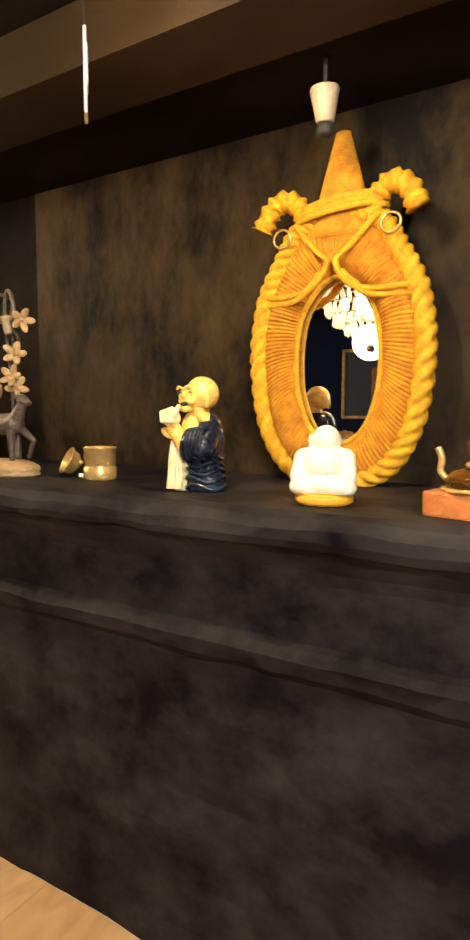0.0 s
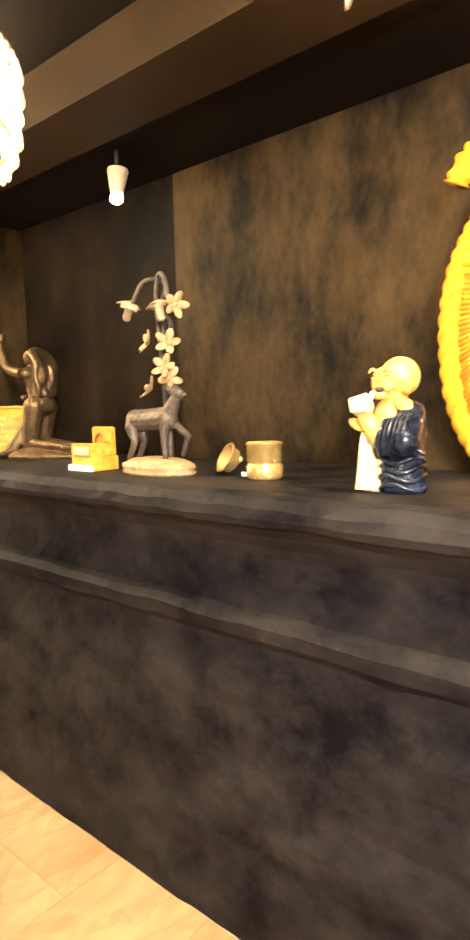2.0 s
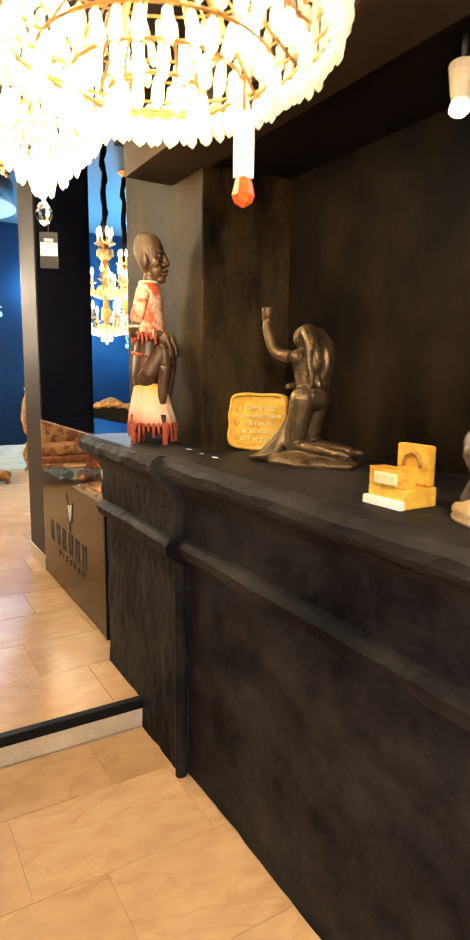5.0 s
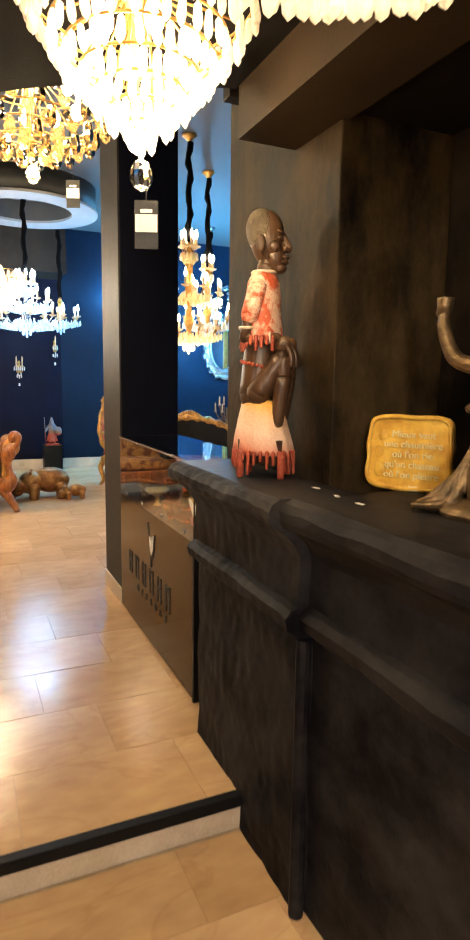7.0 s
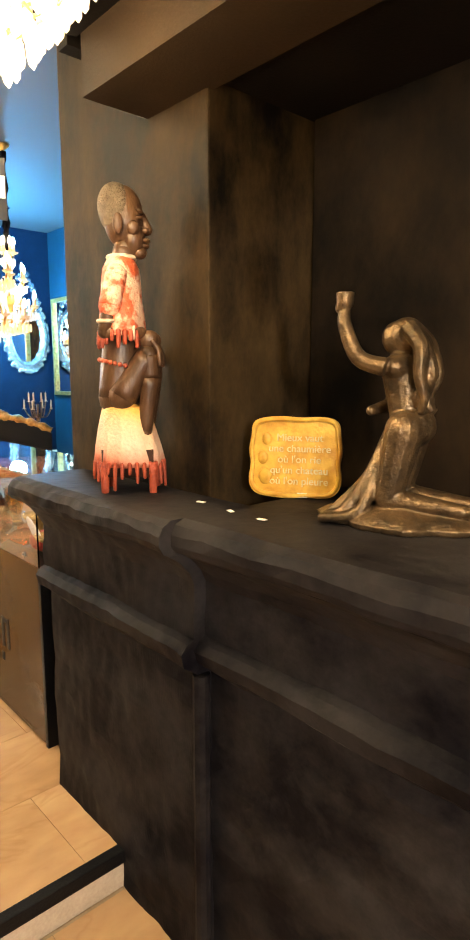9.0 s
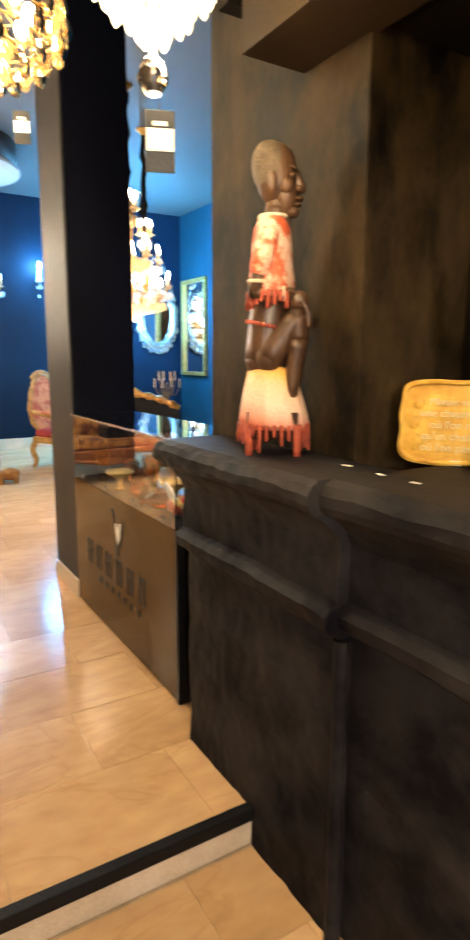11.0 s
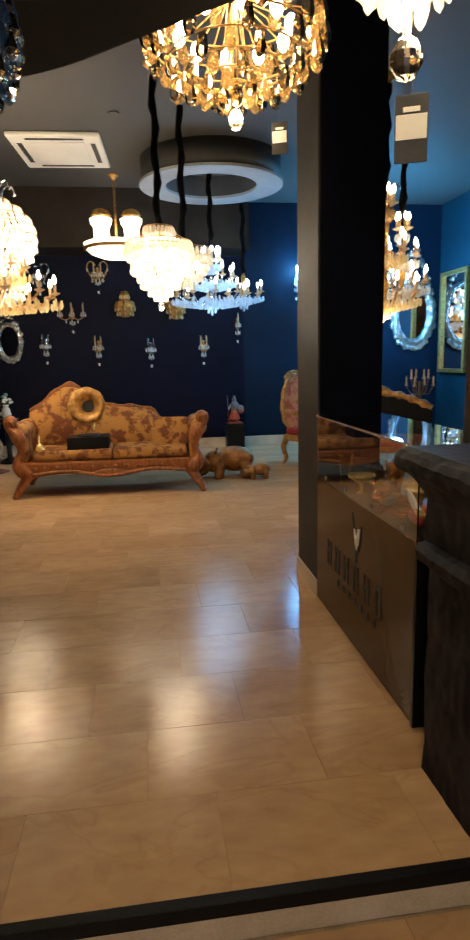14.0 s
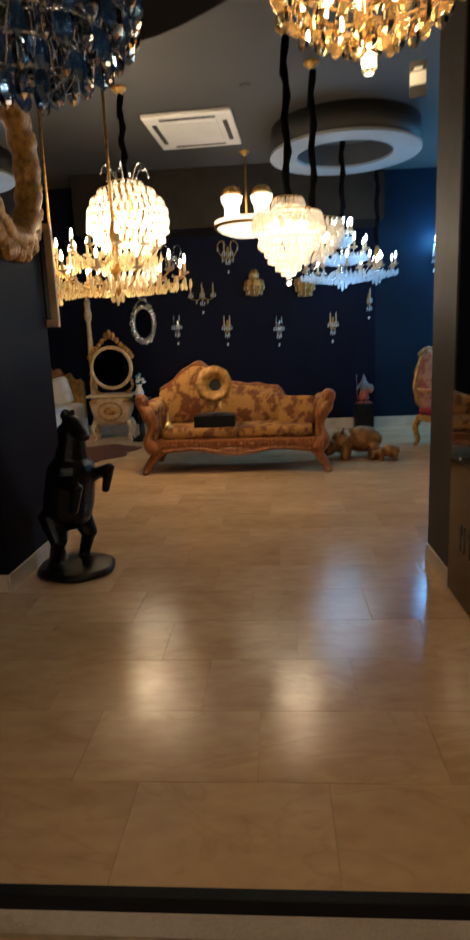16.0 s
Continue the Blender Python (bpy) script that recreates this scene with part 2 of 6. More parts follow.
# ---- structure ----
LOW, UP, EDGE = 0.033, 0.16, -3.91
BACK, RIGHT, LEFT, CEIL = -12.3, 5.45, -5.2, 3.9

floor_low = structure("floor_lower", slab(EDGE + 0.02, 2.2, -2.6, 2.3, -0.2, LOW - 0.003), GROUT, "beige grout bed of the lower marble floor", "floor")
floor_up = structure("floor_upper", slab(BACK - 0.2, EDGE, LEFT - 0.2, RIGHT + 0.2, -0.2, UP - 0.003), GROUT, "beige grout bed of the raised marble floor", "floor")
step = structure("step_riser", slab(EDGE, EDGE + 0.022, -2.6, 1.54, LOW, UP - 0.042), SKIRT, "cream marble riser of a single step", "step")
structure("step_nosing", slab(EDGE - 0.004, EDGE + 0.034, -2.6, 1.54, UP - 0.04, UP + 0.003, 0.004), NOSING, "black anti-slip nosing along the step edge", "step")

structure("wall_niche_end", slab(-3.66, -2.62, 2.083, 2.3, 0, 3.9), DARKPATINA, "near-black plaster end of the wall behind the counter", "wall")
structure("wall_niche", slab(-2.62, 2.3, 2.08, 2.3, 0, 3.9), PATINA, "dark bronze distressed plaster wall behind the counter", "wall")
structure("wall_column", slab(-4.45, -3.67, 1.69, 2.3, 0, 3.9, 0.006), PATINA, "dark grey distressed plaster column behind the statue", "wall")
structure("wall_behind", slab(2.2, 2.4, -2.8, 2.3, 0, 2.6), NAVY, "navy painted wall", "wall")
structure("wall_opposite", slab(-5.0, 2.2, -2.8, -2.6, 0, 3.9), NAVY, "dark navy painted wall across from the counter", "wall")
# This end carries the cool light's teal in its base colour.
structure("wall_back_teal", slab(BACK - 0.2, BACK - 0.004, 2.20, RIGHT + 0.2, 0, CEIL), NAVYLIT, "end of the navy back wall with cool light tinted in", "wall")
structure("wall_back", slab(BACK - 0.2, BACK, LEFT - 0.2, 2.20, 0, CEIL), NAVY, "deep navy back wall hung with sconces", "wall")
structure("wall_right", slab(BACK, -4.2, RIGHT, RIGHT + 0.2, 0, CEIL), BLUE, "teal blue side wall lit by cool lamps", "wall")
structure("wall_left", slab(BACK, -4.8, LEFT - 0.2, LEFT, 0, CEIL), NAVY, "navy painted side wall", "wall")
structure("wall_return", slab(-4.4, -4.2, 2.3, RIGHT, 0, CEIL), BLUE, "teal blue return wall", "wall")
structure("wall_left_return", slab(-5.0, -4.8, LEFT, -2.8, 0, CEIL), NAVY, "navy painted return wall", "wall")
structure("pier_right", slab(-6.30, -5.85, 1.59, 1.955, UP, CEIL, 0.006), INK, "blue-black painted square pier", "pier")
structure("pier_facing", slab(-6.302, -5.848, 1.58, 1.59, UP, CEIL), PIER, "grey timber facing of the square pier", "pier")
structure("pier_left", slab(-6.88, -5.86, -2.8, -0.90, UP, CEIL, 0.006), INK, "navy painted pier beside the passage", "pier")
for n, (x0, x1, y0, y1) in enumerate(((-6.312, -5.838, 1.57, 1.584), (-5.849, -5.836, 1.584, 1.60), (-6.892, -5.848, -0.899, -0.884), (-5.859, -5.846, -2.8, -0.9), (BACK, BACK + 0.015, LEFT, RIGHT))):
    structure("baseboard", slab(x0, x1, y0, y1, UP, UP + 0.105 if n < 4 else UP + 0.16, 0.003), SKIRT, "cream marble skirting board", "baseboard")

# low black ceiling with its curved edge, the brown soffit and the niche ceiling
arc = [(-3.95, 1.49)] + [(p.x, p.y) for p in spline([(-4.02, 1.30, 0), (-4.18, 0.98, 0), (-4.42, 0.69, 0), (-4.66, 0.40, 0), (-4.80, 0.10, 0), (-4.92, -0.25, 0), (-5.05, -0.8, 0), (-5.1, -2.6, 0)], 6)]
structure("ceiling_low", prism(B(), arc + [(2.3, -2.6), (2.3, 1.49)], 2.45, 2.56), BLACK, "low black ceiling with a curved edge", "ceiling")
structure("ceiling_soffit", slab(-3.93, 2.2, 1.49, 1.71, 2.30, 2.7), BROWN, "brown painted soffit beam above the counter", "ceiling")
structure("ceiling_niche", slab(-3.67, 2.2, 1.71, 2.09, 2.322, 2.7), BLACK, "black recessed ceiling of the niche", "ceiling")
structure("ceiling_high", slab(BACK, -4.0, LEFT, RIGHT, CEIL, CEIL + 0.15), GREY, "grey painted high ceiling", "ceiling")
structure("ceiling_fascia", slab(-4.05, -4.0, 1.49, 2.3, 2.45, CEIL), BLACK, "black upstand above the low ceiling", "ceiling")
structure("ceiling_bulkhead", slab(BACK, -11.6, -2.1, 2.2, 3.12, CEIL), BULK, "brown bulkhead along the back wall", "ceiling")


# ---- counter ----
TOP = 1.275


def run(profile, x0, x1):
    """A moulded length along x from its (y, z) profile."""
    bm = B()
    n = 110
    fine = []
    for (ya, za), (yb, zb) in zip(profile, profile[1:] + profile[:1]):
        cuts = max(1, int(abs(zb - za) / 0.045))
        fine += [(ya + (yb - ya) * c / cuts, za + (zb - za) * c / cuts) for c in range(cuts)]
    profile = fine
    rows = []
    for i in range(n + 1):
        x = x0 + (x1 - x0) * i / n
        rows.append([bm.verts.new((x, y + 0.010 * noise.noise((x * 5, y * 9, z * 9)) + 0.004 * noise.noise((x * 23, y * 30, z * 30)), z + (0.008 * noise.noise((x * 5 + 7, y * 9, z * 9)) + 0.004 * noise.noise((x * 23 + 9, y * 30, z * 30)) if TOP - 0.01 > z > 0.1 else 0))) for y, z in profile])
    for a, b in zip(rows, rows[1:]):
        for k in range(len(profile)):
            q = (k + 1) % len(profile)
            bm.faces.new((a[k], a[q], b[q], b[k]))
    bm.faces.new(rows[0][::-1])
    bm.faces.new(rows[-1])
    return bm


counter = thing("counter", (0, 0, 0), "long blackened plaster counter with moulded mantel edge", "counter")
body = [(2.07, LOW), (1.545, LOW), (1.545, 0.875), (1.535, 0.885), (1.503, 0.91), (1.495, 0.945), (1.512, 0.965), (1.53, 0.975), (1.53, 1.11), (1.518, 1.14), (1.49, 1.175), (1.462, 1.195), (2.07, 1.195)]
mantel = [(2.07, 1.196), (1.46, 1.196), (1.445, 1.203), (1.434, 1.22), (1.434, 1.243), (1.447, 1.264), (1.472, TOP), (2.07, TOP)]
part("counter_front", run(body, -3.50, 2.19), COUNTER, counter, smooth=False)
part("mantel", run(mantel, -3.50, 2.19), COUNTER, counter)
shift = -0.035
part("end_block", run([(y + (shift if y < 1.9 else 0), z) for y, z in body], -4.30, -3.50), COUNTER, counter, "projecting end block with a vertical moulding")
part("end_mantel", run([(y + (shift if y < 1.9 else -0.40), z) for y, z in mantel], -4.33, -3.50), COUNTER, counter)
part("moulding", tube(B(), [(-3.50, 1.515, LOW), (-3.50, 1.515, 0.88)], 0.022, 10), COUNTER, counter)

# ---- materials of the things ----
ROPE = material("golden jute rope", (0.80, 0.37, 0.016), (0.52, 0.20, 0.008), scale=30, rough=0.75, bump=0.6, grain=350)
ROPE2 = material("yellow laid rope", (0.86, 0.48, 0.014), (0.60, 0.28, 0.008), scale=40, rough=0.6, bump=0.5, grain=300)
GOLD = material("antique gold", (0.62, 0.36, 0.10), (0.30, 0.15, 0.04), scale=25, rough=0.34, metal=0.6, bump=0.3, grain=140)
BRASS = material("polished brass", (0.85, 0.60, 0.24), (0.55, 0.36, 0.13), scale=18, rough=0.25, metal=0.6, bump=0.05)
GILT = material("gilded carved wood", (0.55, 0.30, 0.08), (0.24, 0.11, 0.03), scale=22, rough=0.42, metal=0.35, bump=0.5, grain=90)
WOOD = material("reddish carved wood", (0.36, 0.125, 0.032), (0.17, 0.05, 0.014), scale=14, rough=0.38, bump=0.35, grain=80, stretch=(1, 3, 1))
FABRIC = material("gold brocade", (0.42, 0.205, 0.05), (0.17, 0.05, 0.015), scale=9, rough=0.8, bump=0.5, grain=260, contrast=(0.44, 0.52))
RED = material("red velvet", (0.30, 0.02, 0.015), (0.17, 0.01, 0.01), scale=12, rough=0.85, bump=0.3)
SALMON = material("salmon brocade", (0.62, 0.28, 0.14), (0.45, 0.10, 0.05), scale=12, rough=0.8, bump=0.4, contrast=(0.42, 0.55))
BRONZE = material("patinated bronze", (0.22, 0.14, 0.07), (0.07, 0.05, 0.03), scale=22, rough=0.36, metal=0.7, bump=0.3, grain=120)
HIPPO = material("copper gold resin", (0.42, 0.20, 0.06), (0.16, 0.06, 0.02), scale=12, rough=0.35, metal=0.6, bump=0.25)
PEWTER = material("dull pewter", (0.17, 0.14, 0.12), (0.07, 0.056, 0.05), scale=30, rough=0.45, metal=0.5, bump=0.3)
PETAL = material("pale bronze petals", (0.48, 0.34, 0.18), (0.30, 0.19, 0.10), scale=30, rough=0.5, bump=0.3)
BLACKRES = material("glossy black resin", (0.005, 0.0045, 0.0045), (0.003, 0.003, 0.003), scale=14, rough=0.32, spec=0.25, bump=0.4, grain=60)
SLEEVE = material("black velvet chain sleeve", (0.004, 0.004, 0.005), rough=0.9, spec=0.05, bump=0.5, grain=160)
CREAM = material("cream lacquered wood", (0.66, 0.48, 0.30), (0.45, 0.30, 0.16), scale=10, rough=0.4, bump=0.2)
LINEN = material("white linen", (0.75, 0.72, 0.68), (0.62, 0.58, 0.53), scale=9, rough=0.85, bump=0.3)
WHITEP = material("white plastic", (0.78, 0.76, 0.72), (0.72, 0.69, 0.65), scale=3, rough=0.4, bump=0.03)
SLOT = material("dark grey slot", (0.02, 0.02, 0.02), rough=0.6)
LAMPW = material("white lamp body", (0.44, 0.37, 0.27), (0.34, 0.28, 0.2), scale=9, rough=0.45, bump=0.03)
TAG = material("black card", (0.02, 0.018, 0.016), rough=0.5)
PAPER = material("white paper label", (0.85, 0.83, 0.78), (0.78, 0.76, 0.7), rough=0.7, bump=0.02)
PLAQUE = material("yellow glazed ceramic", (0.80, 0.50, 0.08), (0.52, 0.26, 0.03), scale=14, rough=0.35, bump=0.3, grain=60)
LETTER = material("cream raised letters", (0.88, 0.78, 0.46), rough=0.4)
BRONZEGLASS = material("bronze back-painted glass", (0.078, 0.040, 0.010), (0.060, 0.030, 0.0075), scale=1.5, rough=0.08, bump=0.0, spec=0.14)
CASEBLACK = material("black cabinet side", (0.004, 0.0035, 0.0035), rough=0.45, spec=0.2)
HIDE = material("brown cowhide", (0.16, 0.05, 0.025), (0.09, 0.028, 0.014), scale=4, rough=0.9, bump=0.6, grain=400)
TERRA = material("orange terracotta block", (0.62, 0.22, 0.06), (0.42, 0.13, 0.035), scale=10, rough=0.5, bump=0.2)
AMBER = glass("amber glass", (0.95, 0.55, 0.12), 0.05)
PENDANT = material("orange red glass paste", (0.88, 0.17, 0.035), (0.7, 0.1, 0.02), scale=30, rough=0.14, bump=0.05)
ORANGEGLASS = glass("orange red glass", (0.95, 0.22, 0.06), 0.08)
PANE = glass("clear glass", (0.96, 0.98, 0.98), 0.0, 1.45)
CRYSTAL = crystal("clear crystal", (0.95, 0.93, 0.88), 0.55)
CRYSTALG = crystal("golden crystal", (0.95, 0.80, 0.50), 0.38)
CRYSTALB = crystal("cool crystal", (0.78, 0.9, 1.0), 0.55)
AMBERCLEAR = glass("pale amber crystal", (1.0, 0.88, 0.62), 0.03, 1.6)
GLINT = crystal("blue-glinting crystal", (0.16, 0.34, 0.62), 0.25, 1.0, 0.3)
GLINTG = crystal("gilt-glinting crystal", (0.95, 0.68, 0.30), 0.3, 0.8, 0.45)
CLEARBALL = glass("crystal ball", (1, 1, 1), 0.02, 1.55)
SILVER = material("silvered glass frame", (0.75, 0.78, 0.8), (0.5, 0.53, 0.56), scale=40, rough=0.15, metal=0.9, bump=0.4)
MIRROR = bpy.data.materials.new("mirror")
MIRROR.use_nodes = True
MIRROR.node_tree.nodes["Principled BSDF"].inputs["Metallic"].default_value = 1
MIRROR.node_tree.nodes["Principled BSDF"].inputs["Roughness"].default_value = 0.01
MIRROR.node_tree.nodes["Principled BSDF"].inputs["Base Color"].default_value = (0.9, 0.9, 0.9, 1)


def glowing(name, colour, power):
    return material(name, (0.9, 0.88, 0.82), rough=0.4, bump=0.0, emit=colour, power=power)


BULB = glowing("warm candle bulb", (1.0, 0.78, 0.48), 90)
BULBLOW = glowing("warm low-watt bulb", (1.0, 0.78, 0.48), 30)
BULBC = glowing("cool candle bulb", (0.7, 0.88, 1.0), 90)
ALABASTER = glowing("lit alabaster", (1.0, 0.84, 0.6), 4)
GLOBEW = glowing("lit white glass", (1.0, 0.87, 0.66), 5)


def banded(name, stops, axis=(0, 0, 1), wobble=0.02, rough=0.45, bump=0.25, low=0.0, high=1.0, hard=True):
    """Painted zones along an axis of the object, with uneven borders."""
    m = material(name, (0.5, 0.5, 0.5), rough=rough, bump=bump)
    t = m.node_tree
    N, L = t.nodes.new, t.links.new
    co, dot, no, mr, ra = N("ShaderNodeTexCoord"), N("ShaderNodeVectorMath"), N("ShaderNodeTexNoise"), N("ShaderNodeMapRange"), N("ShaderNodeValToRGB")
    dot.operation = "DOT_PRODUCT"
    dot.inputs[1].default_value = axis
    no.inputs["Scale"].default_value = 18
    L(co.outputs["Object"], dot.inputs[0])
    L(co.outputs["Object"], no.inputs["Vector"])
    ad = N("ShaderNodeMath")
    ad.operation = "MULTIPLY_ADD"
    ad.inputs[1].default_value = wobble * 2
    L(no.outputs["Fac"], ad.inputs[0])
    L(dot.outputs["Value"], ad.inputs[2])
    mr.inputs["From Min"].default_value, mr.inputs["From Max"].default_value = low + wobble, high + wobble
    L(ad.outputs[0], mr.inputs["Value"])
    L(mr.outputs[0], ra.inputs[0])
    ramp = ra.color_ramp
    ramp.interpolation = "CONSTANT" if hard else "LINEAR"
    while len(ramp.elements) < len(stops):
        ramp.elements.new(0.5)
    for e, (p, c) in zip(ramp.elements, stops):
        e.position, e.color = p, (*c, 1)
    mix = next(n for n in t.nodes if n.bl_idname == "ShaderNodeMixRGB")
    L(ra.outputs[0], mix.inputs[1])
    return m


# ---- chandeliers ----
def drop_mesh(name, length, width, mat, facets=6):
    bm = B()
    lathe(bm, [(0.0, 0), (width * 0.35, -0.12 * length), (width * 0.5, -0.62 * length), (width * 0.38, -0.85 * length), (0.0, -length)], facets)
    me = bpy.data.meshes.new(name)
    bm.to_mesh(me)
    bm.free()
    me.materials.append(mat)
    return me


def hang_drops(owner, mesh, ring, name="crystal_drop", spin=0.0, sway=0.0):
    """Hangs shared drops at (x, y, z) places under a thing."""
    for i, (x, y, z) in enumerate(ring):
        ob = new(name, mesh)
        ob.parent = owner
        ob.location = (x, y, z)
        ob.rotation_euler = (sway * math.sin(i * 2.3), sway * math.cos(i * 1.7), spin + i * 1.1)


def circle(r, z, n, off=0.0):
    return [(r * math.cos(2 * math.pi * (k + off) / n), r * math.sin(2 * math.pi * (k + off) / n), z) for k in range(n)]


def torus(bm, r, z, thick, seg=36):
    tube(bm, circle(r, z, seg), thick, 6, closed=True)


def suspension(owner, top, bottom, metal, sleeve=True):
    bm = B()
    lathe(bm, [(0.0, top), (0.07, top - 0.002), (0.072, top - 0.014), (0.045, top - 0.035), (0.02, top - 0.06), (0.012, top - 0.075)], 20)
    part("canopy", bm, metal, owner, "gilt ceiling canopy", True)
    if top - bottom > 0.12:
        pts = [(0.012 * math.sin(i * 1.9), 0.012 * math.cos(i * 1.3), top - 0.07 + (bottom - top + 0.07) * i / 14) for i in range(15)]
        part("chain_sleeve" if sleeve else "rod", tube(B(), pts if sleeve else [(0, 0, top - 0.07), (0, 0, bottom)], [0.030 + 0.006 * math.sin(i * 2.7) for i in range(15)] if sleeve else 0.014, 8), SLEEVE if sleeve else metal, owner, "", True)


def price_tag(owner, x, y, z, paper=None, turn=68.0):
    m = pose(x, y, z, 0, 0, turn)
    half = 0.018 if paper else 0.028
    card = part("price_tag", box(B(), -half, half, -0.002, 0.002, -0.11, 0, 0.001, m), paper or TAG, owner, "hanging white price card" if paper else "hanging black price card")
    part("label", box(B(), 0.002 - half, half - 0.002, -0.0035, -0.0022, -0.072, -0.032, 0, m), PAPER, card)
    part("print", box(B(), -0.014, 0.014, -0.0035, -0.0022, -0.028, -0.02, 0, m), PAPER, card)
    part("string", tube(B(), [m @ Vector((0, 0, 0)), m @ Vector((0, 0, 0.07))], 0.0012, 5), TAG, card)


def basket(at, tiers, top, mat, metal, label, drop=(0.055, 0.02), bulbs=6, bulb=BULB, bulb_r=0.1, bulb_z=0.0, finial=True, tag=None, sleeve=True, mat2=None):
    """A crystal basket: rings of drops at (radius, height, count) below a canopy; heights are relative to the thing."""
    ob = thing("chandelier", at, label, "chandelier", "crystal chandeliers")
    hi = max(t[1] for t in tiers)
    suspension(ob, top - at[2], hi + 0.02, metal, sleeve)
    fr = B()
    for r, z, n in tiers:
        torus(fr, r, z + 0.004, 0.0035)
        for k in range(4):
            a = k * math.pi / 2
            tube(fr, [(r * math.cos(a), r * math.sin(a), z + 0.004), (0.02 * math.cos(a), 0.02 * math.sin(a), hi + 0.02)], 0.003, 5)
    part("frame", fr, metal, ob, "", True)
    me = drop_mesh("crystal_drop", drop[0], drop[1], mat)
    other = drop_mesh("crystal_drop", drop[0] * 0.9, drop[1], mat2) if mat2 else me
    for i, (r, z, n) in enumerate(tiers):
        ring = circle(r, z, n, 0.5 * (i % 2))
        hang_drops(ob, me, ring[::2], sway=0.1)
        hang_drops(ob, other, ring[1::2], sway=0.14, spin=0.5)
    bm = B()
    ball(bm, (0, 0, 0), (0.022, 0.022, 0.034), u=10, v=8)
    bme = bpy.data.meshes.new("bulb")
    bm.to_mesh(bme)
    bm.free()
    bme.materials.append(bulb)
    for x, y, z in circle(bulb_r, bulb_z, bulbs):
        o = new("bulb", bme)
        o.parent, o.location = ob, (x, y, z)
    if finial:
        lo = min(t[1] for t in tiers)
        part("finial_ball", lathe(B(), [(0.0, lo - 0.055), (0.008, lo - 0.06), (0.006, lo - 0.075), (0.018, lo - 0.085), (0.028, lo - 0.105), (0.028, lo - 0.12), (0.016, lo - 0.14), (0.0, lo - 0.147)], 12), CLEARBALL, ob, "faceted crystal ball finial")
    if tag:
        price_tag(ob, *tag)
    return ob


def armed(at, top, metal, mat, label, arms=8, reach=0.38, layers=2, bulb=BULB, tall=0.5, sleeve=True, drops=6, lit=True):
    """A candle chandelier with curved arms, cups, candles, bulbs and drops."""
    ob = thing("chandelier", at, label, "chandelier", "crystal chandeliers")
    suspension(ob, top - at[2], tall + 0.02, metal, sleeve)
    part("stem", lathe(B(), [(0.01, -0.12), (0.03, -0.1), (0.05, -0.05), (0.025, 0.0), (0.03, 0.06), (0.055, 0.12), (0.03, 0.2), (0.02, 0.3), (0.04, tall * 0.8), (0.015, tall + 0.02)], 16), metal, ob, "", True)
    arm = B()
    tube(arm, spline([(0.03, 0, 0.0), (reach * 0.35, 0, -0.07), (reach * 0.75, 0, -0.05), (reach, 0, 0.05)], 5), 0.009, 6)
    am = bpy.data.meshes.new("arm")
    arm.to_mesh(am)
    arm.free()
    am.materials.append(metal)
    cup = B()
    lathe(cup, [(0.006, 0.04), (0.04, 0.055), (0.045, 0.065), (0.013, 0.066), (0.013, 0.14), (0.0, 0.141)], 12)
    cm = bpy.data.meshes.new("candle_cup")
    cup.to_mesh(cm)
    cup.free()
    cm.materials.append(CREAM)
    bl = B()
    lathe(bl, [(0.006, 0.14), (0.015, 0.16), (0.013, 0.185), (0.004, 0.215), (0.0, 0.22)], 10)
    bmh = bpy.data.meshes.new("bulb")
    bl.to_mesh(bmh)
    bl.free()
    bmh.materials.append(bulb if lit else CRYSTAL)
    me = drop_mesh("crystal_drop", 0.075, 0.028, mat)
    for layer in range(layers):
        n = arms if layer == 0 else max(arms - 2, 4)
        s = 1.0 - 0.38 * layer
        for k in range(n):
            a = 2 * math.pi * (k + 0.5 * layer) / n
            m = pose(0, 0, tall * 0.45 * layer, 0, 0, math.degrees(a)) @ Matrix.Diagonal((s, 1, 1, 1))
            o = new("arm", am)
            o.parent, o.matrix_basis = ob, m
            for nm, mesh in (("candle_cup", cm), ("bulb", bmh)):
                o = new(nm, mesh)
                o.parent = ob
                o.location = (reach * s * math.cos(a), reach * s * math.sin(a), tall * 0.45 * layer)
        ring = []
        for j in range(drops):
            rr = reach * s * (0.3 + 0.78 * j / max(drops - 1, 1))
            ring += circle(rr, tall * 0.45 * layer - 0.05 + 0.06 * (j / drops), n * (1 if j < 2 else 2), 0.25 * j)
        hang_drops(ob, me, ring, sway=0.12)
    hang_drops(ob, me, circle(0.05, -0.1, 6) + [(0, 0, -0.13)])
    return ob


# the two low chandeliers by the counter
drum = basket((-2.72, 1.10, 2.08), [(0.36, 0.32, 60), (0.36, 0.27, 60), (0.355, 0.22, 58), (0.35, 0.17, 56), (0.335, 0.12, 54), (0.28, 0.08, 46), (0.22, 0.045, 36), (0.16, 0.02, 26), (0.09, 0.0, 16)], 2.45, CRYSTAL, GOLD, "wide lit drum chandelier of clear crystal drops", (0.06, 0.026), 8, BULBLOW, 0.2, 0.16, finial=False, sleeve=False)
part("pendant_stem", tube(B(), [(0.192, 0.077, 0.05), (0.192, 0.077, -0.071)], 0.003, 6), GOLD, drum)
price_tag(drum, 0.192, 0.077, -0.071, PAPER, 63)
hang_drops(drum, drop_mesh("red_pendant", 0.055, 0.04, PENDANT), [(0.192, 0.077, -0.176)], "red_pendant")
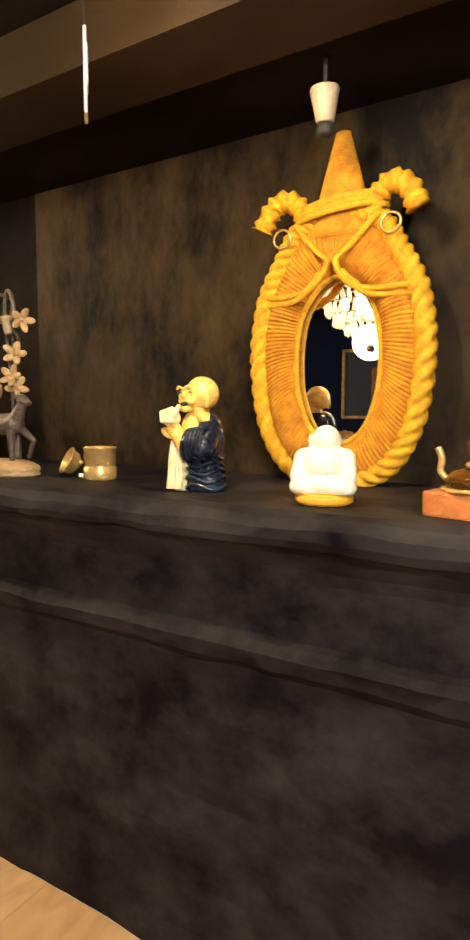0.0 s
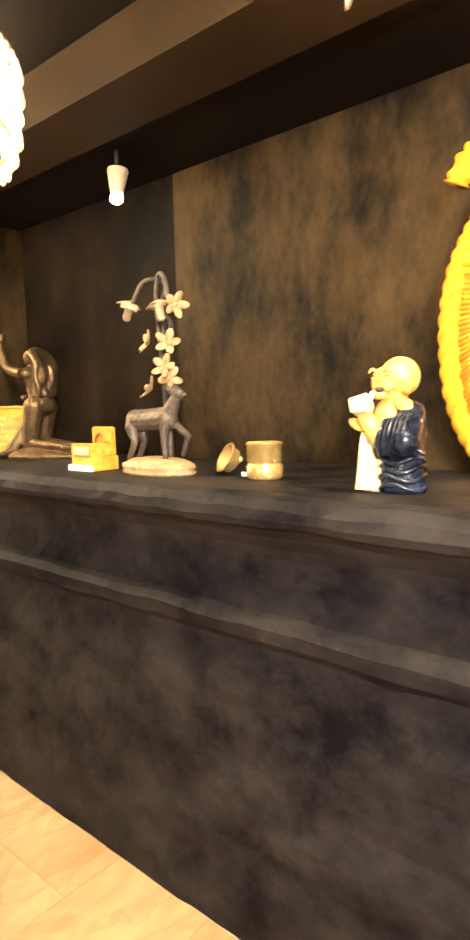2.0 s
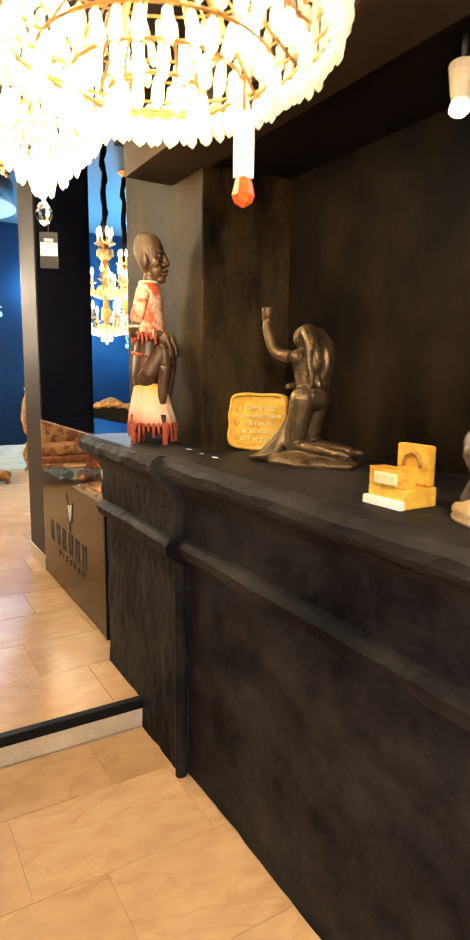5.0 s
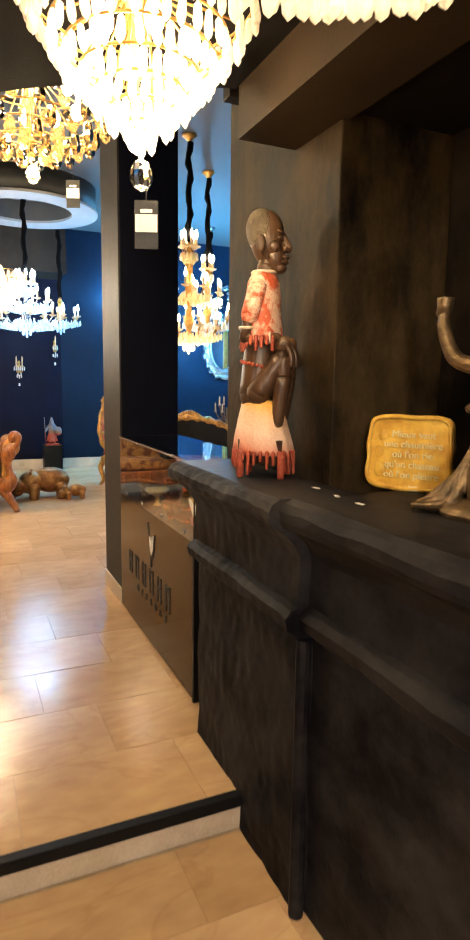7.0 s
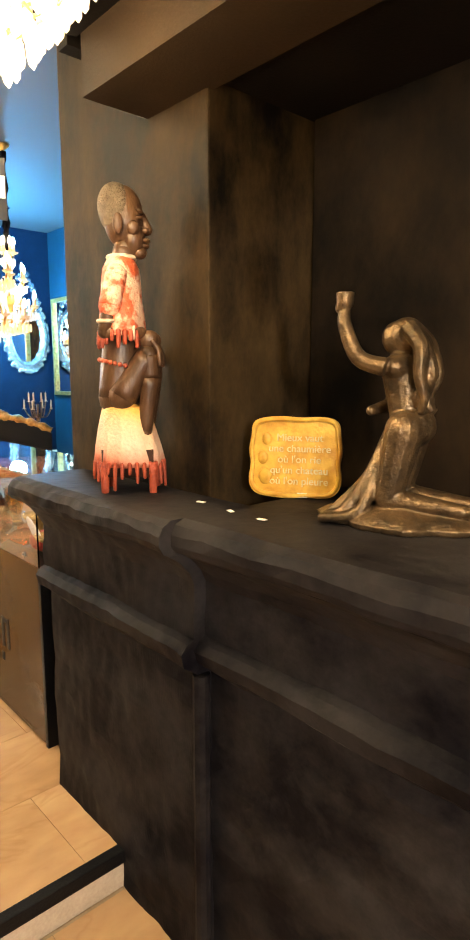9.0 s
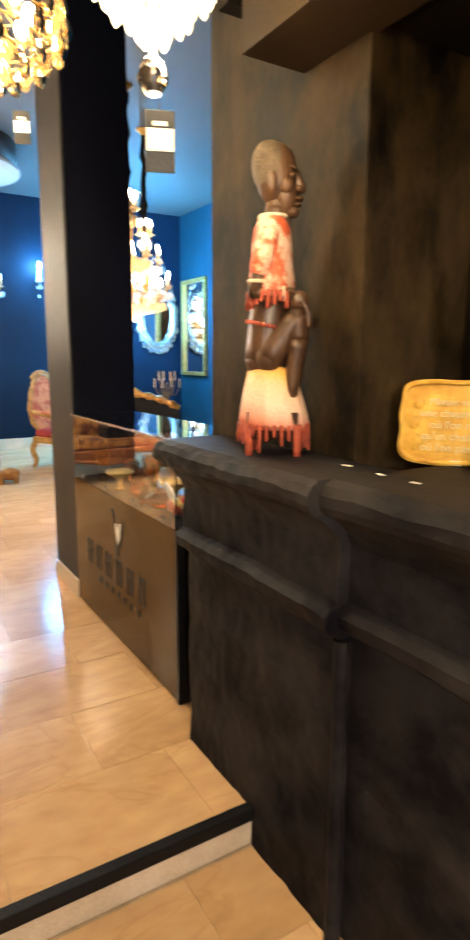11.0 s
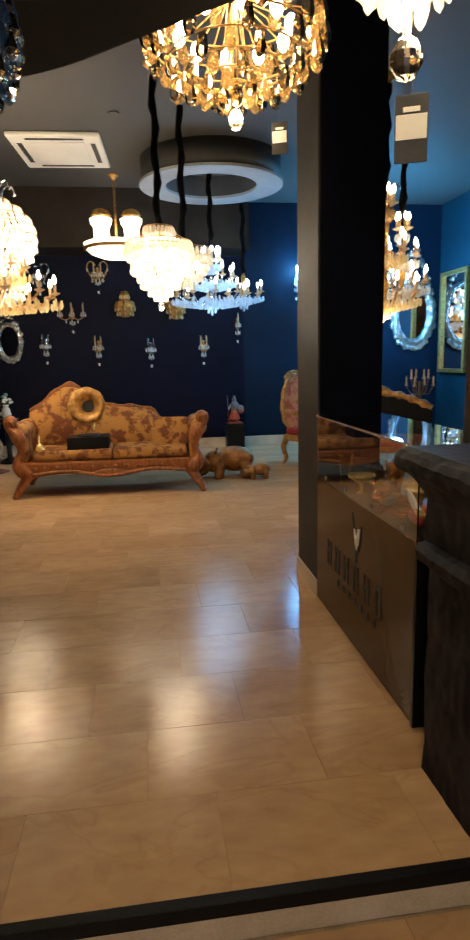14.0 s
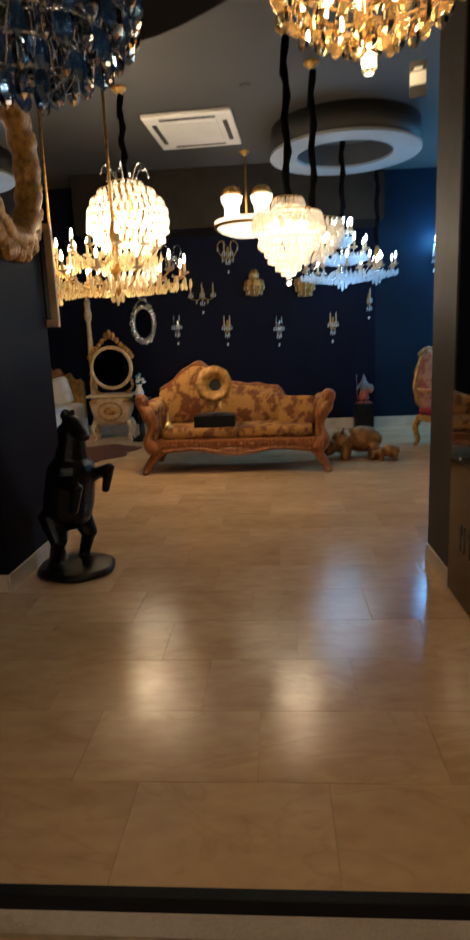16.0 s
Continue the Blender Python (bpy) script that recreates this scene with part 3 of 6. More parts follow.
basket((-3.605, 1.097, 2.145), [(0.26, 0.285, 44), (0.23, 0.24, 40), (0.20, 0.20, 36), (0.17, 0.16, 32), (0.135, 0.12, 26), (0.10, 0.085, 22), (0.065, 0.05, 16), (0.03, 0.015, 8)], 2.45, CRYSTAL, GOLD, "lit inverted cone chandelier of clear crystal prisms", (0.06, 0.022), 6, BULBLOW, 0.11, 0.19, tag=(0.0, 0.012, -0.15), sleeve=False)
basket((-2.05, -0.45, 1.98), [(0.34, 0.34, 40), (0.34, 0.27, 40), (0.30, 0.20, 36), (0.24, 0.13, 30), (0.16, 0.07, 20), (0.08, 0.02, 10)], 2.45, CRYSTAL, GOLD, "lit crystal basket chandelier across the lower room", (0.08, 0.03), 8, BULBLOW, 0.18, 0.2, sleeve=False)
small = basket((-1.285, 1.0, 2.26), [(0.2, 0.13, 32), (0.19, 0.09, 30), (0.15, 0.05, 24), (0.09, 0.02, 14)], 2.45, CRYSTAL, GOLD, "small flat lit crystal chandelier with hanging tag", (0.05, 0.022), 6, BULBLOW, 0.12, 0.1, finial=False, sleeve=False)
price_tag(small, 0.02, 0.0, -0.275, PAPER, 134)
part("tag_cord", tube(B(), [(0.02, 0, -0.2), (0.02, 0, 0.02)], 0.0015, 5), TAG, small)
# over the raised floor, hung from the high ceiling
basket((-4.88, 1.0, 2.52), [(0.30, 0.25, 20), (0.31, 0.18, 22), (0.29, 0.12, 20), (0.24, 0.07, 16), (0.18, 0.035, 12), (0.11, 0.01, 8), (0.05, -0.01, 5)], CEIL, AMBERCLEAR, GOLD, "lit gilt chandelier with large amber crystal drops", (0.085, 0.045), 10, BULB, 0.2, 0.17, sleeve=True, mat2=GLINTG, tag=(0.0, 0.16, -0.12))
basket((-4.20, 0.10, 2.17), [(0.25, 0.25, 34), (0.26, 0.2, 36), (0.26, 0.15, 36), (0.235, 0.10, 30), (0.19, 0.06, 24), (0.13, 0.025, 16), (0.06, -0.01, 8)], 2.45, CLEARBALL, SILVER, "unlit chandelier of large clear blue-glinting crystals", (0.07, 0.036), 4, CRYSTALB, 0.15, 0.25, finial=False, sleeve=False, mat2=GLINT)

# globe chandelier above gold candle arms
globe = basket((-8.85, -0.72, 2.11), [(0.16, 0.95, 16), (0.27, 0.88, 26), (0.34, 0.80, 34), (0.375, 0.72, 38), (0.385, 0.64, 38), (0.37, 0.56, 36), (0.33, 0.48, 32), (0.26, 0.40, 26), (0.20, 0.33, 20), (0.23, 0.26, 24), (0.27, 0.19, 26), (0.22, 0.12, 22), (0.14, 0.05, 14)], CEIL, CRYSTAL, GOLD, "lit crystal globe chandelier with gilt crown", (0.085, 0.04), 8, BULB, 0.2, 0.62)
for k in range(6):
    a = k * math.pi / 3
    part("crown_scroll", tube(B(), spline([(0.08 * math.cos(a), 0.08 * math.sin(a), 0.95), (0.14 * math.cos(a), 0.14 * math.sin(a), 1.08), (0.21 * math.cos(a), 0.21 * math.sin(a), 1.1), (0.24 * math.cos(a), 0.24 * math.sin(a), 1.02)], 5), 0.01, 6), SILVER, globe, "", True)
armed((-8.3, -0.74, 2.10), CEIL, GOLD, CRYSTALG, "lit gilt candle chandelier with amber drops", 12, 0.62, 2, BULB, 0.5, False, 9)
armed((-8.7, -1.45, 2.12), CEIL, GOLD, CRYSTALG, "smaller lit gilt candle chandelier", 8, 0.36, 2, BULB, 0.45, False, 8)
# tiered white chandelier on a black sleeve
basket((-7.95, 0.80, 2.10), [(0.12, 0.55, 22), (0.12, 0.50, 22), (0.27, 0.43, 44), (0.28, 0.39, 44), (0.275, 0.35, 42), (0.23, 0.29, 36), (0.235, 0.235, 36), (0.18, 0.175, 28), (0.15, 0.12, 24), (0.09, 0.06, 14), (0.045, 0.02, 8)], CEIL, CRYSTAL, GOLD, "lit tiered wedding-cake crystal chandelier", (0.075, 0.038), 8, BULB, 0.14, 0.35)
basket((-8.6, 1.05, 2.22), [(0.26, 0.36, 30), (0.26, 0.29, 30), (0.22, 0.22, 26), (0.16, 0.15, 20), (0.09, 0.08, 12)], CEIL, CRYSTAL, GOLD, "lit drum crystal chandelier", (0.085, 0.04), 6, BULB, 0.13, 0.22)
# cool crystal chandelier under the ceiling ring
armed((-10.45, 1.51, 2.30), 3.868, SILVER, CRYSTALB, "lit cool white crystal candle chandelier", 10, 0.46, 3, BULBC, 0.46, True, 10)
armed((-11.4, 2.07, 2.42), CEIL, GOLD, CRYSTALB, "small lit crystal chandelier on a black sleeve", 6, 0.26, 1, BULBC, 0.3, True, 6)
# tall gilt chandeliers seen past the pier
armed((-8.0, 2.80, 2.05), CEIL, GOLD, CRYSTALG, "tall lit gilt chandelier in three tiers", 8, 0.30, 3, BULB, 0.85, True, 9)
armed((-8.9, 3.35, 2.25), CEIL, GOLD, CRYSTAL, "lit gilt crystal chandelier by the blue wall", 8, 0.26, 3, BULB, 0.6, True, 8)
armed((-11.2, 4.3, 2.45), CEIL, SILVER, CRYSTALB, "lit cool crystal chandelier by the blue wall", 6, 0.26, 2, BULBC, 0.45, True, 4)

# alabaster bowl lamp with two cup shades
bowl = thing("bowl_lamp", (-11.0, 0.35, 2.86), "lit alabaster bowl pendant with gilt rims", "pendant lamp")
suspension(bowl, CEIL - 2.86, 0.16, GOLD, False)
part("bowl", lathe(B(), [(0.02, 0.0), (0.2, 0.02), (0.33, 0.07), (0.41, 0.14), (0.42, 0.2), (0.4, 0.21), (0.36, 0.17), (0.05, 0.12)], 36), ALABASTER, bowl, "glowing alabaster dish", True)
part("band", lathe(B(), [(0.415, 0.12), (0.428, 0.13), (0.428, 0.15), (0.415, 0.155)], 36), GOLD, bowl, "", True)
for sy in (-0.18, 0.2):
    part("cup_shade", lathe(B(), [(0.10, 0.2), (0.095, 0.36), (0.13, 0.42), (0.14, 0.48), (0.10, 0.5)], 20, Matrix.Translation((0.1, sy, 0))), GLOBEW, bowl, "", True)
    part("gilt_rim", lathe(B(), [(0.10, 0.5), (0.115, 0.52), (0.09, 0.58), (0.05, 0.6)], 16, Matrix.Translation((0.1, sy, 0)), lambda a, i: 1 + 0.1 * math.cos(8 * a)), GOLD, bowl)


# ---- wall sconces ----
def sconce(y, z, metal, label, candles=2, width=0.17, drops=True, heart=False, jar=None):
    ob = thing("wall_sconce", (BACK, y, z), label, "wall sconce", "sconces on the back wall")
    bm = B()
    ball(bm, (0.012, 0, 0.0), (0.014, 0.035, 0.07), u=14)
    ball(bm, (0.016, 0, 0.08), (0.012, 0.022, 0.035), u=12)
    part("backplate", bm, metal, ob, "", True)
    if jar:
        part("crystal_jar", lathe(B(), jar, 18, Matrix.Translation((0.09, 0, 0)), lambda a, i: 1 + 0.07 * math.cos(9 * a)), GOLD, ob, "beaded gilt shade")
        me = drop_mesh("crystal_drop", 0.06, 0.025, CRYSTALG)
        for r, zz in jar[1:-1]:
            hang_drops(ob, me, [(x + 0.09, yy, q) for x, yy, q in circle(r, zz, 9)])
        return ob
    part("price_label", box(B(), 0.02, 0.022, -0.012, 0.012, -0.27, -0.23), PAPER, ob, "small white price label")
    part("label_string", tube(B(), [(0.02, 0, -0.23), (0.02, 0, -0.06)], 0.001, 4), TAG, ob)
    me = drop_mesh("crystal_drop", 0.06, 0.022, CRYSTAL)
    for k in range(candles):
        s = (k - (candles - 1) / 2) / max((candles - 1) / 2, 1)
        yy = s * width / 2 * (1 if candles > 1 else 0)
        part("arm", tube(B(), spline([(0.02, 0, -0.02), (0.07, yy * 0.5, -0.07), (0.1, yy, -0.04), (0.1, yy, 0.02)], 5), 0.007, 6), metal, ob, "", True)
        part("candle", lathe(B(), [(0.03, 0.02), (0.032, 0.03), (0.011, 0.032), (0.011, 0.15), (0.006, 0.17), (0.0, 0.185)], 10, Matrix.Translation((0.1, yy, 0))), CREAM if metal is GOLD else SILVER, ob, "", True)
        if drops:
            hang_drops(ob, me, [(0.1 + x, yy + q, 0.02) for x, q, _ in circle(0.03, 0, 4)] + [(0.09, yy * 0.5, -0.07)])
    if heart:
        for s in (-1, 1):
            part("scroll", tube(B(), spline([(0.03, 0, -0.14), (0.06, s * 0.1, -0.02), (0.06, s * 0.15, 0.12), (0.06, s * 0.09, 0.19), (0.06, s * 0.03, 0.13)], 6), 0.009, 6), metal, ob, "", True)
        hang_drops(ob, me, [(0.07, s * 0.15, 0.1) for s in (-1, 1)] + [(0.07, s * 0.08, -0.06) for s in (-1, 1)])
    if drops:
        hang_drops(ob, me, [(0.05, 0, -0.1), (0.05, 0.03, -0.09), (0.05, -0.03, -0.09)])
    return ob


def wall(y, z):
    return 0.83 + (y - 0.685) * 1.03, 1.5 + (z - 1.5) * 1.03


JAR1 = [(0.04, 0.2), (0.07, 0.14), (0.06, 0.08), (0.13, 0.04), (0.15, -0.04), (0.12, -0.11), (0.06, -0.18)]
JAR2 = [(0.15, 0.12), (0.16, 0.08), (0.14, 0.0), (0.10, -0.08), (0.04, -0.14)]
sconce(*wall(-0.12, 2.80), GOLD, "heart-shaped gilt sconce with crystal drops", 2, 0.2, True, True)
sconce(*wall(0.25, 2.37), GOLD, "vase-shaped beaded crystal wall sconce", jar=JAR1)
sconce(*wall(0.99, 2.29), GOLD, "basket-shaped beaded crystal wall sconce", jar=JAR2)
sconce(*wall(-0.52, 2.24), GOLD, "gilt three-candle wall sconce with drops", 3, 0.34)
sconce(*wall(-0.92, 1.80), SILVER, "silver two-candle crystal wall sconce")
sconce(*wall(-0.17, 1.76), GOLD, "gilt two-candle wall sconce")
sconce(*wall(0.60, 1.72), SILVER, "silver two-candle crystal wall sconce")
sconce(*wall(1.39, 1.74), GOLD, "gilt two-candle wall sconce")
sconce(*wall(1.92, 2.06), GOLD, "gilt single-candle wall sconce", 1)
sconce(*wall(-0.95, 2.78), SILVER, "silver scrolled wall sconce with drops", 2, 0.2, True, True)
lit_sconce = sconce(3.05, 2.72, SILVER, "lit cool white crystal wall sconce", 1)
part("bulb", lathe(B(), [(0.008, 0.15), (0.02, 0.18), (0.016, 0.22), (0.0, 0.25)], 10, Matrix.Translation((0.1, 0, 0))), BULBC, lit_sconce, "", True)
# Body for the added fill lamps at this spot; it stays out of view.
basket((0.20, -0.45, 1.98), [(0.26, 0.34, 30), (0.26, 0.27, 30), (0.22, 0.20, 26), (0.16, 0.13, 20), (0.08, 0.06, 12)], 2.45, CRYSTAL, GOLD, "unseen crystal basket chandelier added to light the counter", (0.08, 0.03), 6, BULBLOW, 0.14, 0.2, sleeve=False)


# ---- rope mirror ----
def rope_mirror():
    ob = thing("rope_mirror", (-1.285, 1.97, TOP), "teardrop mirror framed in golden wrapped rope with horns", "mirror")
    ob.matrix_basis = ob.matrix_basis @ Matrix.Diagonal((0.985, 1, 0.945, 1))
    half_out = [(0.0, 0.005), (0.13, 0.045), (0.205, 0.17), (0.232, 0.36), (0.215, 0.53), (0.16, 0.655), (0.10, 0.745), (0.0, 0.765)]
    half_in = [(0.0, 0.115), (0.075, 0.155), (0.118, 0.265), (0.125, 0.385), (0.108, 0.49), (0.06, 0.565), (0.025, 0.59), (0.0, 0.595)]

    def loop(half):
        pts = [(x, 0, z) for x, z in half] + [(-x, 0, z) for x, z in half[-2:0:-1]]
        return spline(pts, 110, True)

    outer, inner = loop(half_out), loop(half_in)
    n = len(outer)
    bm = B()
    rings = []
    wound = 0.0
    for i in range(n):
        o, q = outer[i], inner[i]
        wound += ((o + q) / 2 - (outer[i - 1] + inner[i - 1]) / 2).length if i else 0
        ripple = 1 - 0.11 * (1 - abs(math.sin(wound * math.pi / 0.0115)) ** 0.6) + 0.03 * noise.noise((wound * 60, 0, 0))
        mid, arm = (o + q) / 2, (o - q) / 2
        rings.append([bm.verts.new(mid + arm * math.cos(a) * ripple + Vector((0, -0.055 * ripple * math.sin(a), 0))) for a in [2 * math.pi * k / 14 for k in range(14)]])
    for i in range(n):
        lo, hi = rings[i], rings[(i + 1) % n]
        for k in range(14):
            bm.faces.new((lo[k], lo[(k + 1) % 14], hi[(k + 1) % 14], hi[k]))
    part("wrapped_body", bm, ROPE, ob, "body wound with thin jute rope", True)
    part("edge_rope", tube(B(), [p + Vector((0.010 * p.x / 0.23, -0.02, 0.0)) for p in outer[::2]], 0.027, 24, True, (3, 0.34, 19)), ROPE2, ob, "thick laid rope round the edge", True)
    part("inner_rope", tube(B(), [p + Vector((0, -0.018, 0)) for p in inner[::2]], 0.008, 8, True, (3, 0.3, 60)), ROPE2, ob, "", True)
    cone = [(0.10, 0.70), (0.088, 0.76), (0.075, 0.80)]
    for k in range(60):
        u = k / 59
        cone.append(((0.072 - 0.052 * u) * (1 + 0.05 * (abs(math.sin(k * math.pi * 0.3)) - 0.4)), 0.80 + 0.195 * u))
    cone.append((0.0, 1.003))
    part("peak", lathe(B(), cone, 28, Matrix.Diagonal((1, 0.62, 1, 1))), ROPE, ob, "conical rope-wound peak", True)
    for k in range(3):
        part("band", tube(B(), [(0.125 * math.cos(a), -0.066 * math.sin(a) - 0.006, 0.765 + 0.014 * k + 0.012 * math.cos(a)) for a in [2 * math.pi * j / 40 for j in range(40)]], 0.009, 8, True, (3, 0.25, 20)), ROPE2, ob, "", True)
    for s in (-1, 1):
        pts = spline([(s * 0.09, -0.02, 0.755), (s * 0.115, -0.03, 0.80), (s * 0.155, -0.035, 0.825), (s * 0.195, -0.04, 0.80), (s * 0.222, -0.045, 0.745)], 14)
        part("horn", tube(B(), pts, [0.027 + 0.004 * math.sin(i * 0.9) for i in range(len(pts) - 1)] + [0.032], 16, False, (3, 0.2, 4)), ROPE2, ob, "curled frayed rope end", True)
        part("cross_rope", tube(B(), spline([(s * 0.12, -0.05, 0.745), (s * 0.05, -0.066, 0.665), (s * 0.012, -0.07, 0.625), (s * 0.05, -0.07, 0.565), (s * 0.11, -0.065, 0.545), (s * 0.205, -0.04, 0.55)], 10), 0.008, 8, False, (3, 0.25, 16)), ROPE2, ob, "", True)
        part("cross_rope", tube(B(), spline([(s * 0.03, -0.07, 0.60), (s * 0.10, -0.068, 0.532), (s * 0.21, -0.035, 0.528)], 10), 0.008, 8, False, (3, 0.25, 14)), ROPE2, ob, "", True)
        part("ring", tube(B(), [(s * 0.155 + 0.026 * math.cos(a), -0.055, 0.712 + 0.026 * math.sin(a)) for a in [2 * math.pi * j / 24 for j in range(24)]], 0.0035, 6, True), BRASS, ob, "thin brass ring", True)
    bm = B()
    bm.faces.new([bm.verts.new((p.x * 1.04, 0.0, 0.39 + (p.z - 0.39) * 1.03)) for p in inner[::14]])
    part("mirror_glass", bm, MIRROR, ob, "clear mirror glass")


rope_mirror()


# ---- figures and small things on the counter ----
def limb(bm, a, b, r0, r1, seg=12):
    tube(bm, [Vector(a).lerp(Vector(b), k / 6) for k in range(7)], [r0 + (r1 - r0) * k / 6 for k in range(7)], seg)
    ball(bm, a, r0, u=12, v=8)
    ball(bm, b, r1, u=12, v=8)


def toned(bm, tone, since):
    """Gives every face made after the first ones its paint."""
    for f in list(bm.faces)[since:]:
        f.material_index = tone
    return len(bm.faces)


def painted(name, bm, mats):
    """One mesh in several paints."""
    ob = part(name, bm, mats[0], None, "", True)
    for m in mats[1:]:
        ob.data.materials.append(m)
    return ob


def ring_of(bm, c, rx, ry, thick, lean=0.0, n=22, seg=6):
    tube(bm, [(c[0] + rx * math.cos(a), c[1] + ry * math.sin(a), c[2] + lean * math.cos(a)) for a in [2 * math.pi * k / n for k in range(n)]], thick, seg, True)


def seated_statue():
    """Facing +x, 0.83 m tall, knees drawn up on a draped block."""
    skin = material("dark carved wood skin", (0.115, 0.058, 0.028), (0.055, 0.026, 0.013), scale=16, rough=0.38, bump=0.25, grain=90, stretch=(1, 1, 0.3))
    hair = material("worn greyish carved hair", (0.15, 0.11, 0.07), (0.08, 0.055, 0.033), scale=24, rough=0.55, bump=0.6, grain=220)
    cloth = material("red and salmon painted tunic", (0.62, 0.11, 0.04), (0.86, 0.56, 0.40), scale=20, rough=0.5, bump=0.4, grain=130, contrast=(0.43, 0.53))
    fringe = material("brick red painted fringe", (0.48, 0.085, 0.035), (0.30, 0.05, 0.025), scale=30, rough=0.55)
    drape = banded("cream and pink painted drape", [(0.0, (0.50, 0.11, 0.06)), (0.10, (0.74, 0.33, 0.22)), (0.34, (0.82, 0.58, 0.44)), (0.62, (0.84, 0.52, 0.32)), (0.80, (0.84, 0.44, 0.09))], (0.25, 0, 0.97), 0.012, 0.5, 0.35, 0.07, 0.26, False)
    ivory = material("ivory painted bangle", (0.78, 0.66, 0.50), (0.6, 0.48, 0.34), scale=40, rough=0.45)
    seat = material("dark stained seat block", (0.075, 0.03, 0.016), (0.04, 0.016, 0.01), scale=12, rough=0.5)
    bm = B()
    n = 0
    # block and its feet
    box(bm, -0.072, 0.068, -0.062, 0.062, 0.045, 0.12)
    n = toned(bm, 6, n)
    for x in (-0.066, 0.066):
        for y in (-0.055, 0.055):
            limb(bm, (x, y, 0.006), (x, y, 0.075), 0.011, 0.013, 10)
    n = toned(bm, 3, n)
    # drape, higher at the back
    first = len(bm.verts)
    lathe(bm, [(0.092, 0.072), (0.097, 0.085), (0.092, 0.12), (0.083, 0.16), (0.072, 0.205), (0.062, 0.235), (0.054, 0.25), (0.035, 0.25)], 56, Matrix.Translation((-0.004, 0, 0)) @ Matrix.Diagonal((1, 0.86, 1, 1)), lambda a, i: 1 + 0.05 * math.sin(11 * a + 0.6 * i) * (1 - i / 8))
    bm.verts.ensure_lookup_table()
    for v in bm.verts[first:]:
        v.co.z -= 0.42 * v.co.x * max(0.0, (v.co.z - 0.07) / 0.18)
    n = toned(bm, 4, n)
    for k in range(30):
        a = 2 * math.pi * k / 30
        x, y = -0.004 + 0.096 * math.cos(a), 0.083 * math.sin(a)
        limb(bm, (x, y, 0.082), (x * 1.04, y * 1.04, 0.034 + 0.012 * (k % 3) - (0.02 if k % 7 == 0 else 0)), 0.0065, 0.0045, 7)
    n = toned(bm, 3, n)
    # hips, belly and legs
    limb(bm, (-0.03, 0, 0.26), (-0.018, 0, 0.43), 0.056, 0.05, 16)
    for q in (-1, 1):
        limb(bm, (-0.015, q * 0.034, 0.265), (0.058, q * 0.036, 0.375), 0.040, 0.031, 14)
        limb(bm, (0.058, q * 0.036, 0.375), (0.062, q * 0.036, 0.315), 0.031, 0.027, 14)
        limb(bm, (0.062, q * 0.036, 0.315), (0.046, q * 0.034, 0.17), 0.027, 0.019, 14)
    # arms, hands laid over the knees
    for q in (-1, 1):
        limb(bm, (-0.018, q * 0.064, 0.575), (-0.052, q * 0.074, 0.435), 0.023, 0.018, 12)
        limb(bm, (-0.052, q * 0.074, 0.435), (0.042, q * 0.046, 0.435), 0.018, 0.0145, 12)
        ball(bm, (0.062, q * 0.040, 0.415), (0.025, 0.021, 0.028), (0, 35, 0), 12, 8)
        for j in range(4):
            y = q * 0.040 + 0.0105 * (j - 1.5)
            tube(bm, spline([(0.070, y, 0.415), (0.088, y, 0.385), (0.091, y * 1.02, 0.345 + 0.006 * (j % 2))], 4), [0.0075, 0.0075, 0.0072, 0.007, 0.0068, 0.0065, 0.006, 0.0055, 0.0045], 7)
    # neck and face
    limb(bm, (-0.012, 0, 0.59), (-0.002, 0, 0.66), 0.034, 0.031, 14)
    first = len(bm.verts)
    ball(bm, (-0.004, 0, 0.752), (0.050, 0.044, 0.074), u=24, v=16)
    ball(bm, (0.020, 0, 0.700), (0.031, 0.034, 0.045), u=18, v=12)
    ball(bm, (0.034, 0, 0.668), (0.020, 0.022, 0.015), u=14, v=8)
    limb(bm, (0.044, 0, 0.755), (0.056, 0, 0.722), 0.0085, 0.013, 10)
    for q in (-1, 1):
        ball(bm, (0.052, q * 0.011, 0.718), (0.010, 0.0085, 0.008), u=10, v=6)
        ball(bm, (0.038, q * 0.021, 0.762), (0.012, 0.016, 0.0055), (0, 20, 0), 10, 6)
        ball(bm, (0.037, q * 0.021, 0.746), (0.010, 0.011, 0.0055), u=10, v=6)
        ball(bm, (0.022, q * 0.030, 0.722), (0.018, 0.013, 0.018), u=12, v=8)
        ball(bm, (-0.012, q * 0.047, 0.728), (0.014, 0.008, 0.025), u=10, v=8)
    ball(bm, (0.050, 0, 0.697), (0.013, 0.020, 0.0065), u=12, v=6)
    ball(bm, (0.048, 0, 0.684), (0.012, 0.018, 0.0065), u=12, v=6)
    n = toned(bm, 0, n)
    ball(bm, (-0.017, 0, 0.768), (0.050, 0.0475, 0.065), (0, -14, 0), 24, 16)
    n = toned(bm, 1, n)
    bm.verts.ensure_lookup_table()
    for v in bm.verts[first:]:
        v.co = Vector((v.co.x * 1.06, v.co.y * 1.04, 0.732 + (v.co.z - 0.745) * 1.1))
